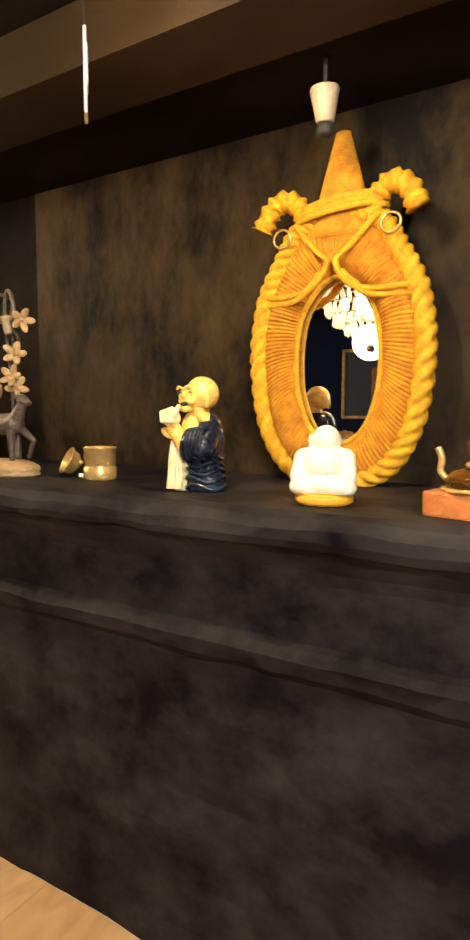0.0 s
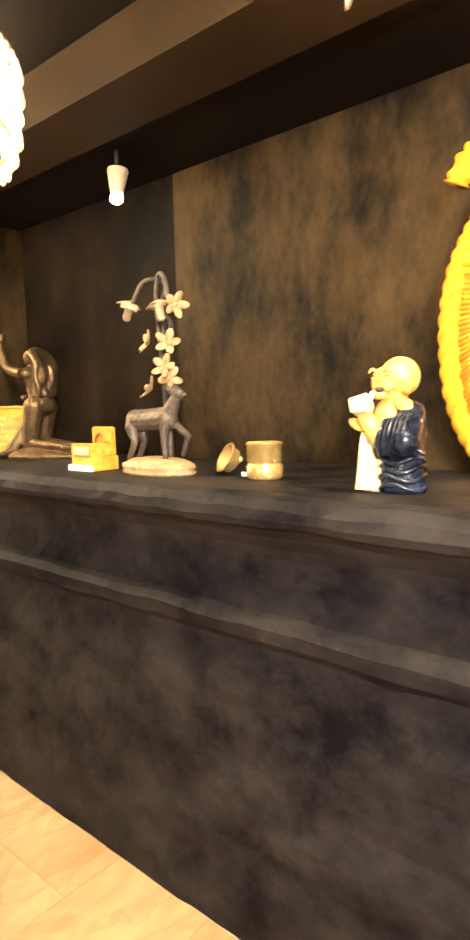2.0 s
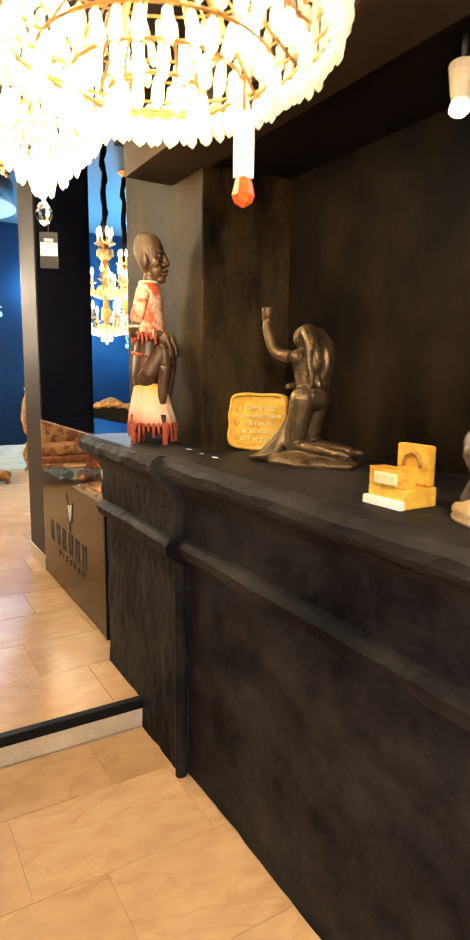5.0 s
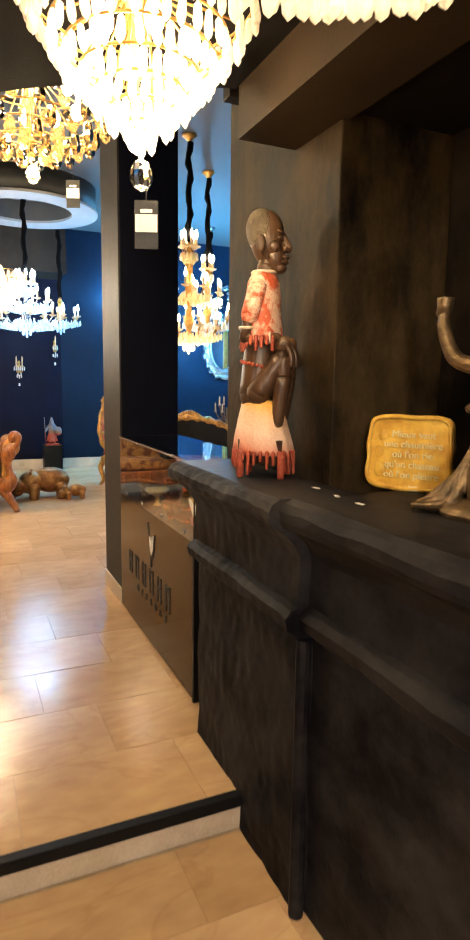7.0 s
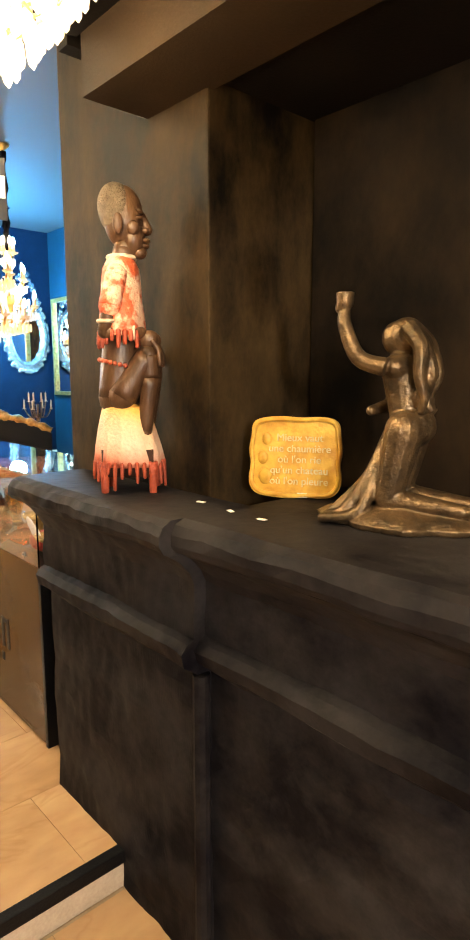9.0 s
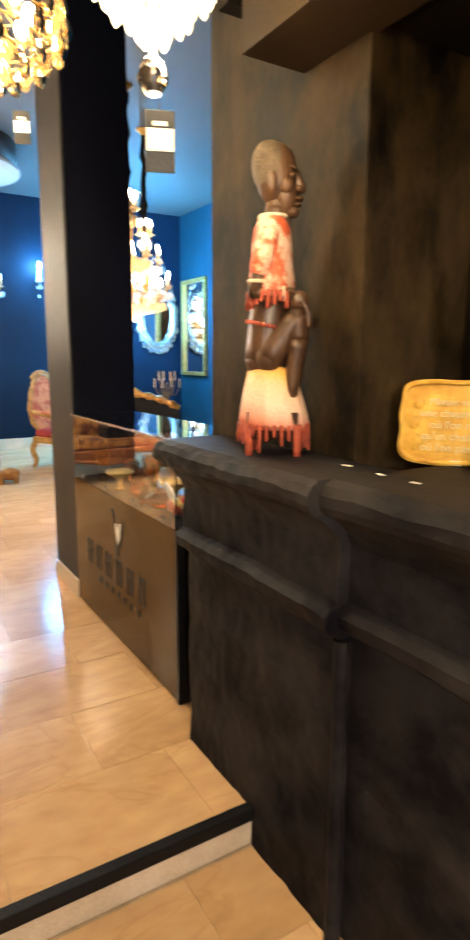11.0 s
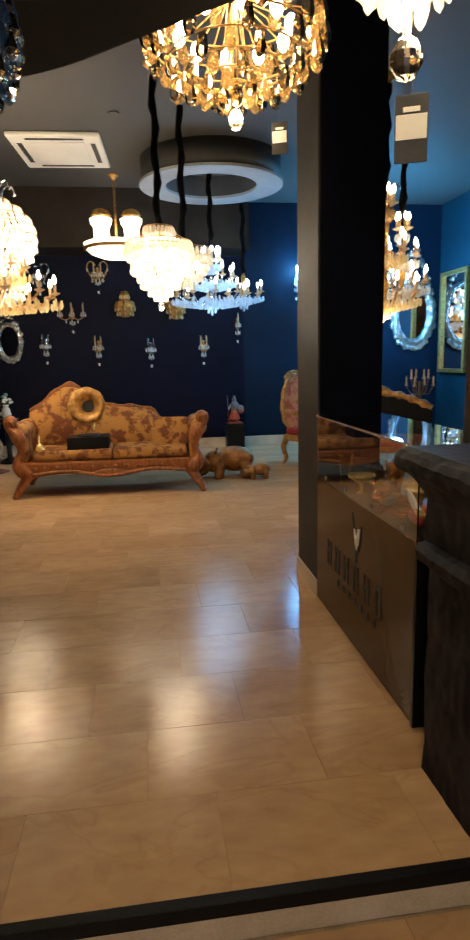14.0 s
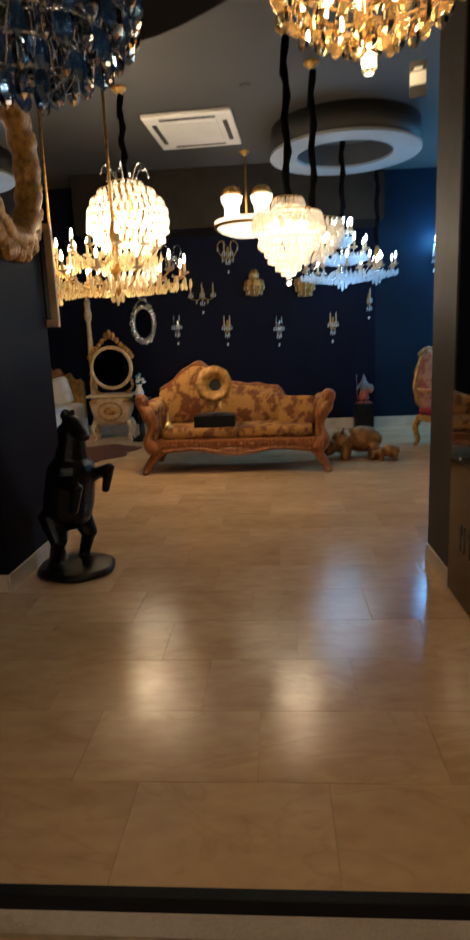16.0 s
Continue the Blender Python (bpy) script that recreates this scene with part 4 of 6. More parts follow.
    # tunic with a fringed hem
    lathe(bm, [(0.060, 0.425), (0.073, 0.428), (0.071, 0.47), (0.064, 0.52), (0.062, 0.565), (0.057, 0.605), (0.040, 0.634), (0.030, 0.640)], 40, Matrix.Translation((-0.014, 0, 0)) @ Matrix.Diagonal((0.86, 1.16, 1, 1)), lambda a, i: 1 + 0.035 * math.sin(7 * a + i) * (1 - i / 8))
    for q in (-1, 1):
        limb(bm, (-0.018, q * 0.060, 0.582), (-0.036, q * 0.070, 0.50), 0.029, 0.030, 14)
    n = toned(bm, 2, n)
    for k in range(24):
        a = 2 * math.pi * k / 24
        x, y = -0.014 + 0.062 * math.cos(a), 0.083 * math.sin(a)
        limb(bm, (x, y, 0.435), (x * 1.05, y * 1.03, 0.398 + 0.009 * (k % 3)), 0.0075, 0.0055, 7)
    n = toned(bm, 3, n)
    # bangles, armbands and hip beads
    for q in (-1, 1):
        ring_of(bm, (-0.046, q * 0.0725, 0.462), 0.021, 0.021, 0.0055)
        for dx in (0.012, 0.024):
            tube(bm, [(dx, q * 0.054 + 0.0175 * math.cos(a), 0.435 + 0.0175 * math.sin(a)) for a in [2 * math.pi * k / 16 for k in range(16)]], 0.0045, 6, True)
    ring_of(bm, (-0.012, 0, 0.634), 0.036, 0.042, 0.006)
    n = toned(bm, 5, n)
    for k in range(26):
        a = 2 * math.pi * k / 26
        ball(bm, (-0.022 + 0.057 * math.cos(a), 0.057 * math.sin(a), 0.352 - 0.012 * math.cos(a)), 0.0065, u=7, v=5)
    n = toned(bm, 3, n)
    box(bm, -0.010, 0.012, -0.0595, -0.0565, 0.262, 0.284, 0, pose(0, 0, 0.02, 0, 0, 6))
    n = toned(bm, 5, n)
    ob = painted("african_statue", bm, [skin, hair, cloth, fringe, drape, ivory, seat])
    tagged(ob, "painted wooden statue of a seated figure in red tunic", "statue")
    ob.matrix_basis = pose(-3.885, 1.578, TOP, 0, 0, 50)


def kneeling_statue():
    bm = B()
    lathe(bm, [(0.17, 0.0), (0.175, 0.012), (0.15, 0.026), (0.08, 0.045), (0.0, 0.05)], 40, Matrix.Diagonal((1, 0.58, 1, 1)), lambda a, i: 1 + 0.07 * math.sin(5 * a) + 0.04 * math.sin(11 * a + 1))
    for k in range(9):
        a = -0.9 + k * 0.28
        tube(bm, spline([(0.03, 0.0, 0.19), (0.055 + 0.01 * math.cos(k), 0.035 * math.sin(a), 0.10), (0.10 + 0.03 * math.cos(2 * k), 0.07 * math.sin(a), 0.03), (0.15, 0.085 * math.sin(a), 0.012)], 5), [0.018 - 0.0006 * i for i in range(16)], 8)
    for s in (-1, 1):
        limb(bm, (-0.005, s * 0.03, 0.20), (0.022, s * 0.035, 0.055), 0.04, 0.027)
        limb(bm, (0.022, s * 0.035, 0.055), (-0.12, s * 0.035, 0.045), 0.026, 0.015)
        ball(bm, (-0.145, s * 0.035, 0.042), (0.03, 0.013, 0.013))
    ball(bm, (-0.012, 0, 0.205), (0.047, 0.052, 0.045))
    limb(bm, (-0.005, 0, 0.21), (0.012, 0, 0.315), 0.036, 0.042)
    ball(bm, (0.018, 0, 0.325), (0.034, 0.058, 0.03))
    limb(bm, (0.02, -0.055, 0.33), (0.055, -0.06, 0.245), 0.019, 0.015)
    limb(bm, (0.055, -0.06, 0.245), (0.075, 0.0, 0.235), 0.015, 0.011)
    tube(bm, spline([(0.03, 0.05, 0.325), (0.085, 0.055, 0.345), (0.115, 0.055, 0.41), (0.118, 0.05, 0.44)], 5), [0.02 - 0.0006 * i for i in range(16)], 10)
    ball(bm, (0.122, 0.05, 0.445), (0.016, 0.014, 0.014))
    lathe(bm, [(0.016, 0.448), (0.018, 0.475), (0.014, 0.476)], 14, Matrix.Translation((0.118, 0.05, 0)))
    limb(bm, (0.018, 0, 0.335), (0.022, 0, 0.37), 0.018, 0.017)
    ball(bm, (0.028, 0, 0.385), (0.029, 0.025, 0.034))
    ball(bm, (0.008, 0, 0.39), (0.036, 0.032, 0.036))
    for k in range(7):
        y = -0.036 + 0.012 * k
        tube(bm, spline([(0.0, y * 0.7, 0.405), (-0.032, y * 1.15, 0.365), (-0.044 + 0.012 * math.cos(k * 2), y * 1.3, 0.31), (-0.034 + 0.012 * math.sin(k * 3), y * 1.2, 0.265), (-0.046 + 0.01 * math.cos(k), y * 1.05, 0.235)], 5), [0.019 - 0.0006 * i for i in range(21)], 7)
    ob = part("kneeling_statue", bm, BRONZE)
    tagged(ob, "bronze statue of a kneeling figure raising a cup", "statue")
    ob.matrix_basis = pose(-3.14, 1.80, TOP, 0, 0, 198) @ Matrix.Diagonal((1.06, 1.2, 1.04, 1))
    sculpt(ob, 0.003, 1)


def monk_bust():
    gold = material("pale gold glazed resin", (0.84, 0.58, 0.16), (0.60, 0.34, 0.06), scale=20, rough=0.28, bump=0.3, grain=90, contrast=(0.3, 0.6))
    robe = material("glossy blue-black glazed resin", (0.020, 0.030, 0.055), (0.006, 0.008, 0.015), scale=18, rough=0.2, bump=0.35, grain=70)
    cream = material("cream glazed resin", (0.88, 0.80, 0.56), (0.78, 0.62, 0.32), scale=16, rough=0.3, bump=0.25, grain=80)
    dark = material("dark painted features", (0.05, 0.025, 0.012), rough=0.5)
    bm = B()
    n = 0
    # pleated dark robe behind the pale front fall
    lathe(bm, [(0.056, 0.0), (0.060, 0.012), (0.053, 0.05), (0.050, 0.09), (0.056, 0.13), (0.052, 0.17), (0.030, 0.205)], 40, Matrix.Translation((0.018, 0.004, 0)) @ Matrix.Diagonal((1, 0.82, 1, 1)), lambda a, i: 1 + 0.06 * math.sin(9 * a + i * 1.4))
    for k in range(5):
        tube(bm, [(0.018 + (0.057 - 0.002 * k) * math.cos(a), 0.004 + 0.048 * math.sin(a), 0.014 + 0.020 * k + 0.007 * math.sin(3 * a + k)) for a in [2 * math.pi * j / 28 for j in range(28)]], 0.0065, 7, True)
    # wide sleeve with folds
    limb(bm, (0.055, -0.022, 0.175), (0.048, -0.048, 0.118), 0.030, 0.036, 18)
    ball(bm, (0.012, -0.056, 0.122), (0.036, 0.028, 0.034), (0, -20, 0), 18, 12)
    for k in range(6):
        u = k / 5
        tube(bm, [(0.062 - 0.058 * u + 0.006 * math.cos(a), -0.048 - 0.008 * u + (0.034 - 0.004 * u) * math.sin(a), 0.135 - 0.010 * u + 0.040 * math.cos(a)) for a in [2 * math.pi * j / 20 for j in range(20)]], 0.0045, 6, True)
    n = toned(bm, 1, n)
    # pale gathered front of the robe
    for x, z, r in ((-0.047, 0.016, 0.030), (-0.043, 0.046, 0.026), (-0.036, 0.072, 0.025), (-0.030, 0.098, 0.023), (-0.026, 0.122, 0.022)):
        ball(bm, (x, -0.020, z), (r, 0.032, 0.021), (0, 12, 0), 16, 10)
    for k in range(4):
        tube(bm, spline([(-0.026 - 0.010 * k, -0.045, 0.135), (-0.030 - 0.010 * k, -0.052, 0.085), (-0.026 - 0.013 * k, -0.050, 0.045), (-0.030 - 0.013 * k, -0.053, 0.006)], 6), 0.007, 7)
    n = toned(bm, 2, n)
    # chest, shoulder fold and raised forearm
    ball(bm, (-0.006, -0.012, 0.165), (0.040, 0.036, 0.048))
    ball(bm, (0.046, -0.030, 0.192), (0.032, 0.022, 0.016), (0, 24, 0))
    limb(bm, (-0.012, -0.058, 0.128), (-0.044, -0.058, 0.168), 0.022, 0.019)
    ball(bm, (-0.074, -0.046, 0.153), (0.024, 0.018, 0.011), (0, 32, 0))
    n = toned(bm, 0, n)
    ball(bm, (-0.052, -0.058, 0.193), (0.028, 0.022, 0.025))
    for k in range(4):
        limb(bm, (-0.074 + 0.012 * k, -0.072, 0.207 + 0.003 * k), (-0.066 + 0.011 * k, -0.080, 0.186), 0.0075, 0.0065, 8)
    limb(bm, (-0.034, -0.070, 0.200), (-0.020, -0.066, 0.222), 0.0085, 0.007, 8)
    n = toned(bm, 2, n)
    # head thrown back, laughing
    limb(bm, (0.004, -0.008, 0.185), (0.010, -0.010, 0.225), 0.028, 0.028)
    ball(bm, (0.020, -0.010, 0.258), (0.047, 0.043, 0.043), (0, 18, 0), 24, 16)
    ball(bm, (-0.010, -0.020, 0.248), (0.036, 0.036, 0.034), u=20, v=14)
    ball(bm, (-0.020, -0.046, 0.238), (0.014, 0.012, 0.012))
    ball(bm, (0.010, -0.050, 0.238), (0.014, 0.010, 0.012))
    ball(bm, (-0.012, -0.054, 0.251), (0.0075, 0.009, 0.0085))
    ball(bm, (-0.012, -0.046, 0.218), (0.020, 0.014, 0.010))
    for x in (-0.028, 0.008):
        tube(bm, spline([(x - 0.011, -0.048, 0.268), (x, -0.055, 0.274), (x + 0.011, -0.050, 0.268)], 5), 0.0035, 6)
    ball(bm, (0.052, -0.034, 0.236), (0.010, 0.007, 0.017), (0, 10, 0))
    n = toned(bm, 0, n)
    for x in (-0.028, 0.008):
        tube(bm, spline([(x - 0.008, -0.0515, 0.257), (x, -0.0565, 0.261), (x + 0.008, -0.053, 0.257)], 5), 0.0016, 5)
    ball(bm, (-0.010, -0.0555, 0.230), (0.013, 0.006, 0.006))
    n = toned(bm, 3, n)
    ob = painted("monk_bust", bm, [gold, robe, cream, dark])
    tagged(ob, "laughing bald figurine in gold with glossy blue-black robe", "figurine")
    ob.matrix_basis = pose(-1.52, 1.63, TOP) @ Matrix.Diagonal((0.88, 0.94, 0.95, 1))


def white_buddha():
    bm = B()
    ball(bm, (0, 0, 0.045), (0.062, 0.05, 0.032))
    for s in (-1, 1):
        ball(bm, (s * 0.038, -0.02, 0.038), (0.036, 0.032, 0.024))
        limb(bm, (s * 0.045, 0.0, 0.10), (s * 0.055, -0.02, 0.06), 0.022, 0.018)
    ball(bm, (0, -0.004, 0.085), (0.05, 0.042, 0.042))
    ball(bm, (0, 0, 0.108), (0.054, 0.036, 0.022))
    ball(bm, (0.004, -0.006, 0.142), (0.030, 0.028, 0.030))
    for s in (-1, 1):
        ball(bm, (s * 0.03, 0, 0.138), (0.006, 0.007, 0.015))
    lathe(bm, [(0.058, 0.0), (0.064, 0.006), (0.064, 0.016), (0.056, 0.022), (0.0, 0.023)], 28)
    m = banded("ivory resin on yellow base", [(0.0, (0.72, 0.36, 0.03)), (0.15, (0.84, 0.78, 0.62))], (0, 0, 1), 0.001, 0.4, 0.2, 0.0, 0.17)
    ob = part("white_buddha", bm, m)
    tagged(ob, "small ivory seated buddha on a yellow disc base", "figurine")
    ob.matrix_basis = pose(-1.165, 1.60, TOP, 0, 0, 15)
    sculpt(ob, 0.0022, 1)


seated_statue()
kneeling_statue()
monk_bust()
white_buddha()


def brass_pots():
    bowl_ = thing("brass_bowl", (-2.035, 1.68, TOP), "small tilted brass bowl lying on the counter", "bowl")
    part("shell", lathe(B(), [(0.0, -0.03), (0.02, -0.029), (0.037, -0.012), (0.042, 0.008), (0.045, 0.01), (0.045, 0.014), (0.038, 0.012), (0.02, -0.02), (0.0, -0.024)], 28, pose(0, 0, 0.046, 62, 0, -30)), BRASS, bowl_, "", True)
    part("knob", ball(B(), (0.032, 0.012, 0.045), 0.009), BRASS, bowl_, "", True)
    mug = thing("brass_mug", (-1.91, 1.68, TOP), "antique brass mug with a rolled rim", "mug")
    part("body", lathe(B(), [(0.0, 0.0), (0.046, 0.0), (0.049, 0.006), (0.049, 0.034), (0.046, 0.038), (0.044, 0.042), (0.047, 0.046), (0.047, 0.088), (0.050, 0.092), (0.050, 0.096), (0.044, 0.096), (0.042, 0.05), (0.0, 0.048)], 32), BRASS, mug, "", True)
    part("price_sticker", box(B(), -0.036, -0.016, -0.0505, -0.0495, 0.008, 0.02, 0, pose(0, 0, 0, 0, 0, -8)), PAPER, mug, "small white price sticker")


brass_pots()


def deer_lamp():
    ob = thing("deer_lamp", (-2.255, 1.62, TOP), "pewter deer lamp with arched stems and flower sockets", "table lamp", size=1.05)
    part("base", lathe(B(), [(0.0, 0.0), (0.125, 0.0), (0.13, 0.008), (0.122, 0.012), (0.128, 0.018), (0.125, 0.028), (0.09, 0.042), (0.0, 0.05)], 44, Matrix.Diagonal((1, 0.55, 1, 1)), lambda a, i: 1 + (0.03 * math.sin(13 * a + 2 * i) if i > 4 else 0)), PETAL, ob, "stepped oval base with rocky ground", True)
    bm = B()
    limb(bm, (-0.075, 0, 0.148), (0.04, 0, 0.152), 0.030, 0.033)
    ball(bm, (-0.085, 0, 0.146), (0.032, 0.028, 0.034))
    limb(bm, (0.045, 0, 0.155), (0.078, 0, 0.205), 0.026, 0.015)
    ball(bm, (0.082, 0, 0.222), (0.028, 0.014, 0.016), (0, 22, 0))
    ball(bm, (0.105, 0, 0.213), (0.014, 0.009, 0.009))
    for s in (-1, 1):
        ball(bm, (0.064, s * 0.016, 0.237), (0.005, 0.004, 0.014))
        limb(bm, (-0.085, s * 0.018, 0.13), (-0.072, s * 0.018, 0.088), 0.019, 0.010)
        limb(bm, (-0.072, s * 0.018, 0.088), (-0.098, s * 0.018, 0.04), 0.010, 0.008)
    limb(bm, (0.045, -0.016, 0.135), (0.048, -0.016, 0.04), 0.013, 0.007)
    limb(bm, (0.055, 0.016, 0.135), (0.105, 0.016, 0.105), 0.013, 0.008)
    limb(bm, (0.105, 0.016, 0.105), (0.085, 0.016, 0.055), 0.008, 0.007)
    sculpt(part("deer", bm, PEWTER, ob, "standing deer with a raised foreleg"), 0.003, 1)
    stems = (
        [(0.02, 0.02, 0.04), (0.015, 0.02, 0.25), (0.0, 0.02, 0.40), (0.005, 0.01, 0.49), (0.03, 0.0, 0.535), (0.062, -0.01, 0.515), (0.072, -0.012, 0.465)],
        [(0.03, 0.02, 0.04), (0.03, 0.025, 0.26), (0.045, 0.02, 0.37), (0.068, 0.0, 0.405), (0.058, -0.02, 0.43)],
        [(0.025, 0.03, 0.04), (0.02, 0.03, 0.3), (0.005, 0.03, 0.44), (0.025, 0.02, 0.515), (-0.03, 0.0, 0.525), (-0.07, -0.01, 0.47)])
    for s in stems:
        part("stem", tube(B(), spline(s, 8), 0.0058, 8), PEWTER, ob, "", True)

    def flower(c, turn, size=1.0):
        bmf = B()
        for k in range(5):
            m = pose(*c, *turn) @ pose(0, 0, 0, 0, 0, 72 * k) @ Matrix.Scale(size, 4)
            bmesh.ops.create_uvsphere(bmf, u_segments=10, v_segments=6, radius=1, matrix=m @ pose(0.017, 0, 0.004, 0, -25, 0) @ Matrix.Diagonal((0.018, 0.010, 0.003, 1)))
        bmesh.ops.create_uvsphere(bmf, u_segments=8, v_segments=6, radius=0.006 * size, matrix=pose(*c, *turn))
        part("flower", bmf, PETAL, ob, "pale bronze flower", True)

    for c, turn in (((-0.025, 0.0, 0.36), (70, 0, -30)), ((0.055, 0.0, 0.355), (80, 0, 40)), ((0.05, -0.01, 0.29), (70, 0, 20)), ((-0.02, 0.0, 0.235), (60, 0, -50)), ((0.055, 0.0, 0.26), (80, 20, 60)), ((0.088, 0.0, 0.45), (100, 0, 70))):
        flower(c, turn, 1.1)
    for c, lean in (((-0.078, -0.012, 0.462), 28), ((0.05, -0.024, 0.448), -14)):
        cup = part("lamp_socket", lathe(B(), [(0.009, 0.012), (0.024, 0.006), (0.026, -0.002), (0.012, -0.004), (0.011, -0.036), (0.008, -0.04)], 16, pose(*c, 0, lean, 0)), LAMPW, ob, "ivory socket under a flower cap", True)
        flower((c[0], c[1], c[2] + 0.01), (180, lean, 0), 1.1)


def chest():
    ob = thing("treasure_chest", (-2.525, 1.60, TOP), "small open gilded chest with a raised lid", "box")
    part("body", box(B(), -0.055, 0.055, -0.05, 0.05, 0.0, 0.045, 0.005), PLAQUE, ob, "golden glazed body")
    part("tray", box(B(), -0.06, 0.055, -0.062, -0.045, 0.0, 0.02, 0.003), PAPER, ob, "pale front ledge")
    part("front", prism(B(), [(-0.052, -0.05), (0.045, -0.05), (0.05, -0.012), (-0.045, -0.012)], 0.045, 0.085), PLAQUE, ob, "sloping embossed front")
    part("panel", box(B(), -0.034, 0.034, -0.056, -0.05, 0.05, 0.076, 0.003), LETTER, ob)
    part("lid", box(B(), -0.042, 0.052, 0.022, 0.045, 0.045, 0.135, 0.006), PLAQUE, ob, "upright lid with an arched medallion")
    part("medallion", tube(B(), [(0.006 + 0.025 * math.cos(a), 0.02, 0.085 + 0.032 * math.sin(a)) for a in [math.pi * k / 14 for k in range(15)]], 0.005, 8), GOLD, ob, "", True)


def plaque():
    ob = thing("ceramic_plaque", (-3.49, 1.83, TOP), "yellow glazed plaque with raised French lettering", "plaque", turn=34)
    bm = B()
    w, h = 0.121, 0.214
    outline = []
    for k in range(80):
        a = 2 * math.pi * k / 80
        c, s = math.cos(a), math.sin(a)
        q = (abs(c) ** 6 + abs(s) ** 6) ** (-1 / 6)
        outline.append((w * c * q * (1 + 0.02 * math.sin(9 * a)), h / 2 + h / 2 * s * q * (1 + 0.012 * math.sin(7 * a + 1))))
    prism(bm, outline, -0.012, 0.012, pose(0, 0, 0.0, 90 - 6, 0, 0))
    part("slab", bm, PLAQUE, ob)
    rim = [(x * 0.94, -0.0135, h / 2 + (z - h / 2) * 0.93) for x, z in outline]
    part("rim", tube(B(), [pose(0, 0, 0, -6, 0, 0) @ Vector(p) for p in rim], 0.006, 8, True), PLAQUE, ob, "", True)
    for row, words in enumerate(("Mieux vaut", "une chaumière", "où l'on rie", "qu'un chateau", "où l'on pleure")):
        cu = bpy.data.curves.new("lettering", "FONT")
        cu.body, cu.size, cu.extrude, cu.align_x = words, 0.0275, 0.003, "CENTER"
        tmp = bpy.data.objects.new("lettering", cu)
        me = bpy.data.meshes.new_from_object(tmp)
        bpy.data.objects.remove(tmp)
        me.materials.append(LETTER)
        o = new("lettering", me)
        o.parent = ob
        o.matrix_basis = pose(0, 0, 0, -6, 0, 0) @ pose(0.012, -0.014, 0.150 - 0.0285 * row, 90, 0, 0)
    for x, z, r in ((-0.076, 0.155, 0.013), (-0.086, 0.105, 0.014), (-0.078, 0.055, 0.018)):
        part("relief", ball(B(), pose(0, 0, 0, -6, 0, 0) @ Vector((x, -0.012, z)), (r, 0.006, r * 1.3)), PLAQUE, ob, "", True)
    part("price_sticker", box(B(), 0.01, 0.036, -0.0165, -0.0145, 0.004, 0.016, 0), PAPER, ob)


deer_lamp()
chest()
plaque()
for x, y, turn in ((-3.60, 1.60, 12), (-3.47, 1.585, -20), (-3.36, 1.58, 5)):
    tagged(part("paper_tag", box(B(), -0.012, 0.012, -0.006, 0.006, 0, 0.0015), PAPER), "tiny white paper price tag lying flat", "tag", "loose price tags").matrix_basis = pose(x, y, TOP + 0.003, 0, 0, turn)


def tea_set():
    base = tagged(part("wood_block", box(B(), -0.13, 0.13, -0.055, 0.055, 0, 0.05, 0.006), TERRA), "orange-brown wooden block stand", "stand")
    base.matrix_basis = pose(-0.80, 1.575, TOP, 0, 0, -12)
    z = TOP + 0.05
    pot = thing("glass_teapot", (-0.845, 1.585, z), "squat amber glass pot with gold trim", "teapot")
    part("body", lathe(B(), [(0.0, 0.0), (0.045, 0.0), (0.058, 0.01), (0.06, 0.022), (0.045, 0.038), (0.018, 0.046), (0.014, 0.06), (0.018, 0.085), (0.02, 0.095), (0.0, 0.097)], 26), AMBER, pot, "amber glass body", True)
    part("saucer", lathe(B(), [(0.0, 0.0), (0.065, 0.0), (0.068, 0.006), (0.05, 0.008), (0.0, 0.008)], 26), BRASS, pot, "", True)
    part("spout", tube(B(), spline([(-0.05, 0, 0.015), (-0.068, 0, 0.035), (-0.066, 0, 0.06), (-0.075, 0, 0.082)], 5), 0.0065, 8), BRASS, pot, "", True)
    part("collar", lathe(B(), [(0.019, 0.045), (0.023, 0.05), (0.019, 0.056)], 20), BRASS, pot, "", True)
    jug = thing("glass_jug", (-0.725, 1.565, z), "small amber glass jug with a gold handle", "jug")
    part("body", lathe(B(), [(0.0, 0.0), (0.03, 0.0), (0.038, 0.02), (0.034, 0.045), (0.018, 0.06), (0.022, 0.08), (0.02, 0.082), (0.0, 0.06)], 22), AMBER, jug, "", True)
    part("handle", tube(B(), spline([(0.018, 0, 0.075), (0.05, 0, 0.07), (0.052, 0, 0.04), (0.036, 0, 0.02)], 6), 0.004, 8), BRASS, jug, "", True)


tea_set()


# ---- ceiling spots over the counter ----
def ceiling_spot(x, y, z, tilt, top=2.322):
    ob = thing("ceiling_spot", (x, y, z), "white conical ceiling spotlight with a bulb", "spotlight", "spotlights over the counter")
    part("stem", tube(B(), [(0, 0, 0.05), (0, 0, top - z)], 0.006, 8), SLOT, ob, "", True)
    part("shade", lathe(B(), [(0.034, 0.045), (0.036, 0.04), (0.022, -0.03), (0.018, -0.036), (0.016, -0.02)], 24, pose(0, 0, 0, tilt, 0, 0)), LAMPW, ob, "", True)
    part("bulb", lathe(B(), [(0.016, -0.032), (0.022, -0.044), (0.022, -0.058), (0.014, -0.066), (0.0, -0.068)], 16, pose(0, 0, 0, tilt, 0, 0)), GLOBEW if x < -2 else SLOT, ob, "reflector bulb", True)


ceiling_spot(-1.265, 1.80, 2.205, 4)
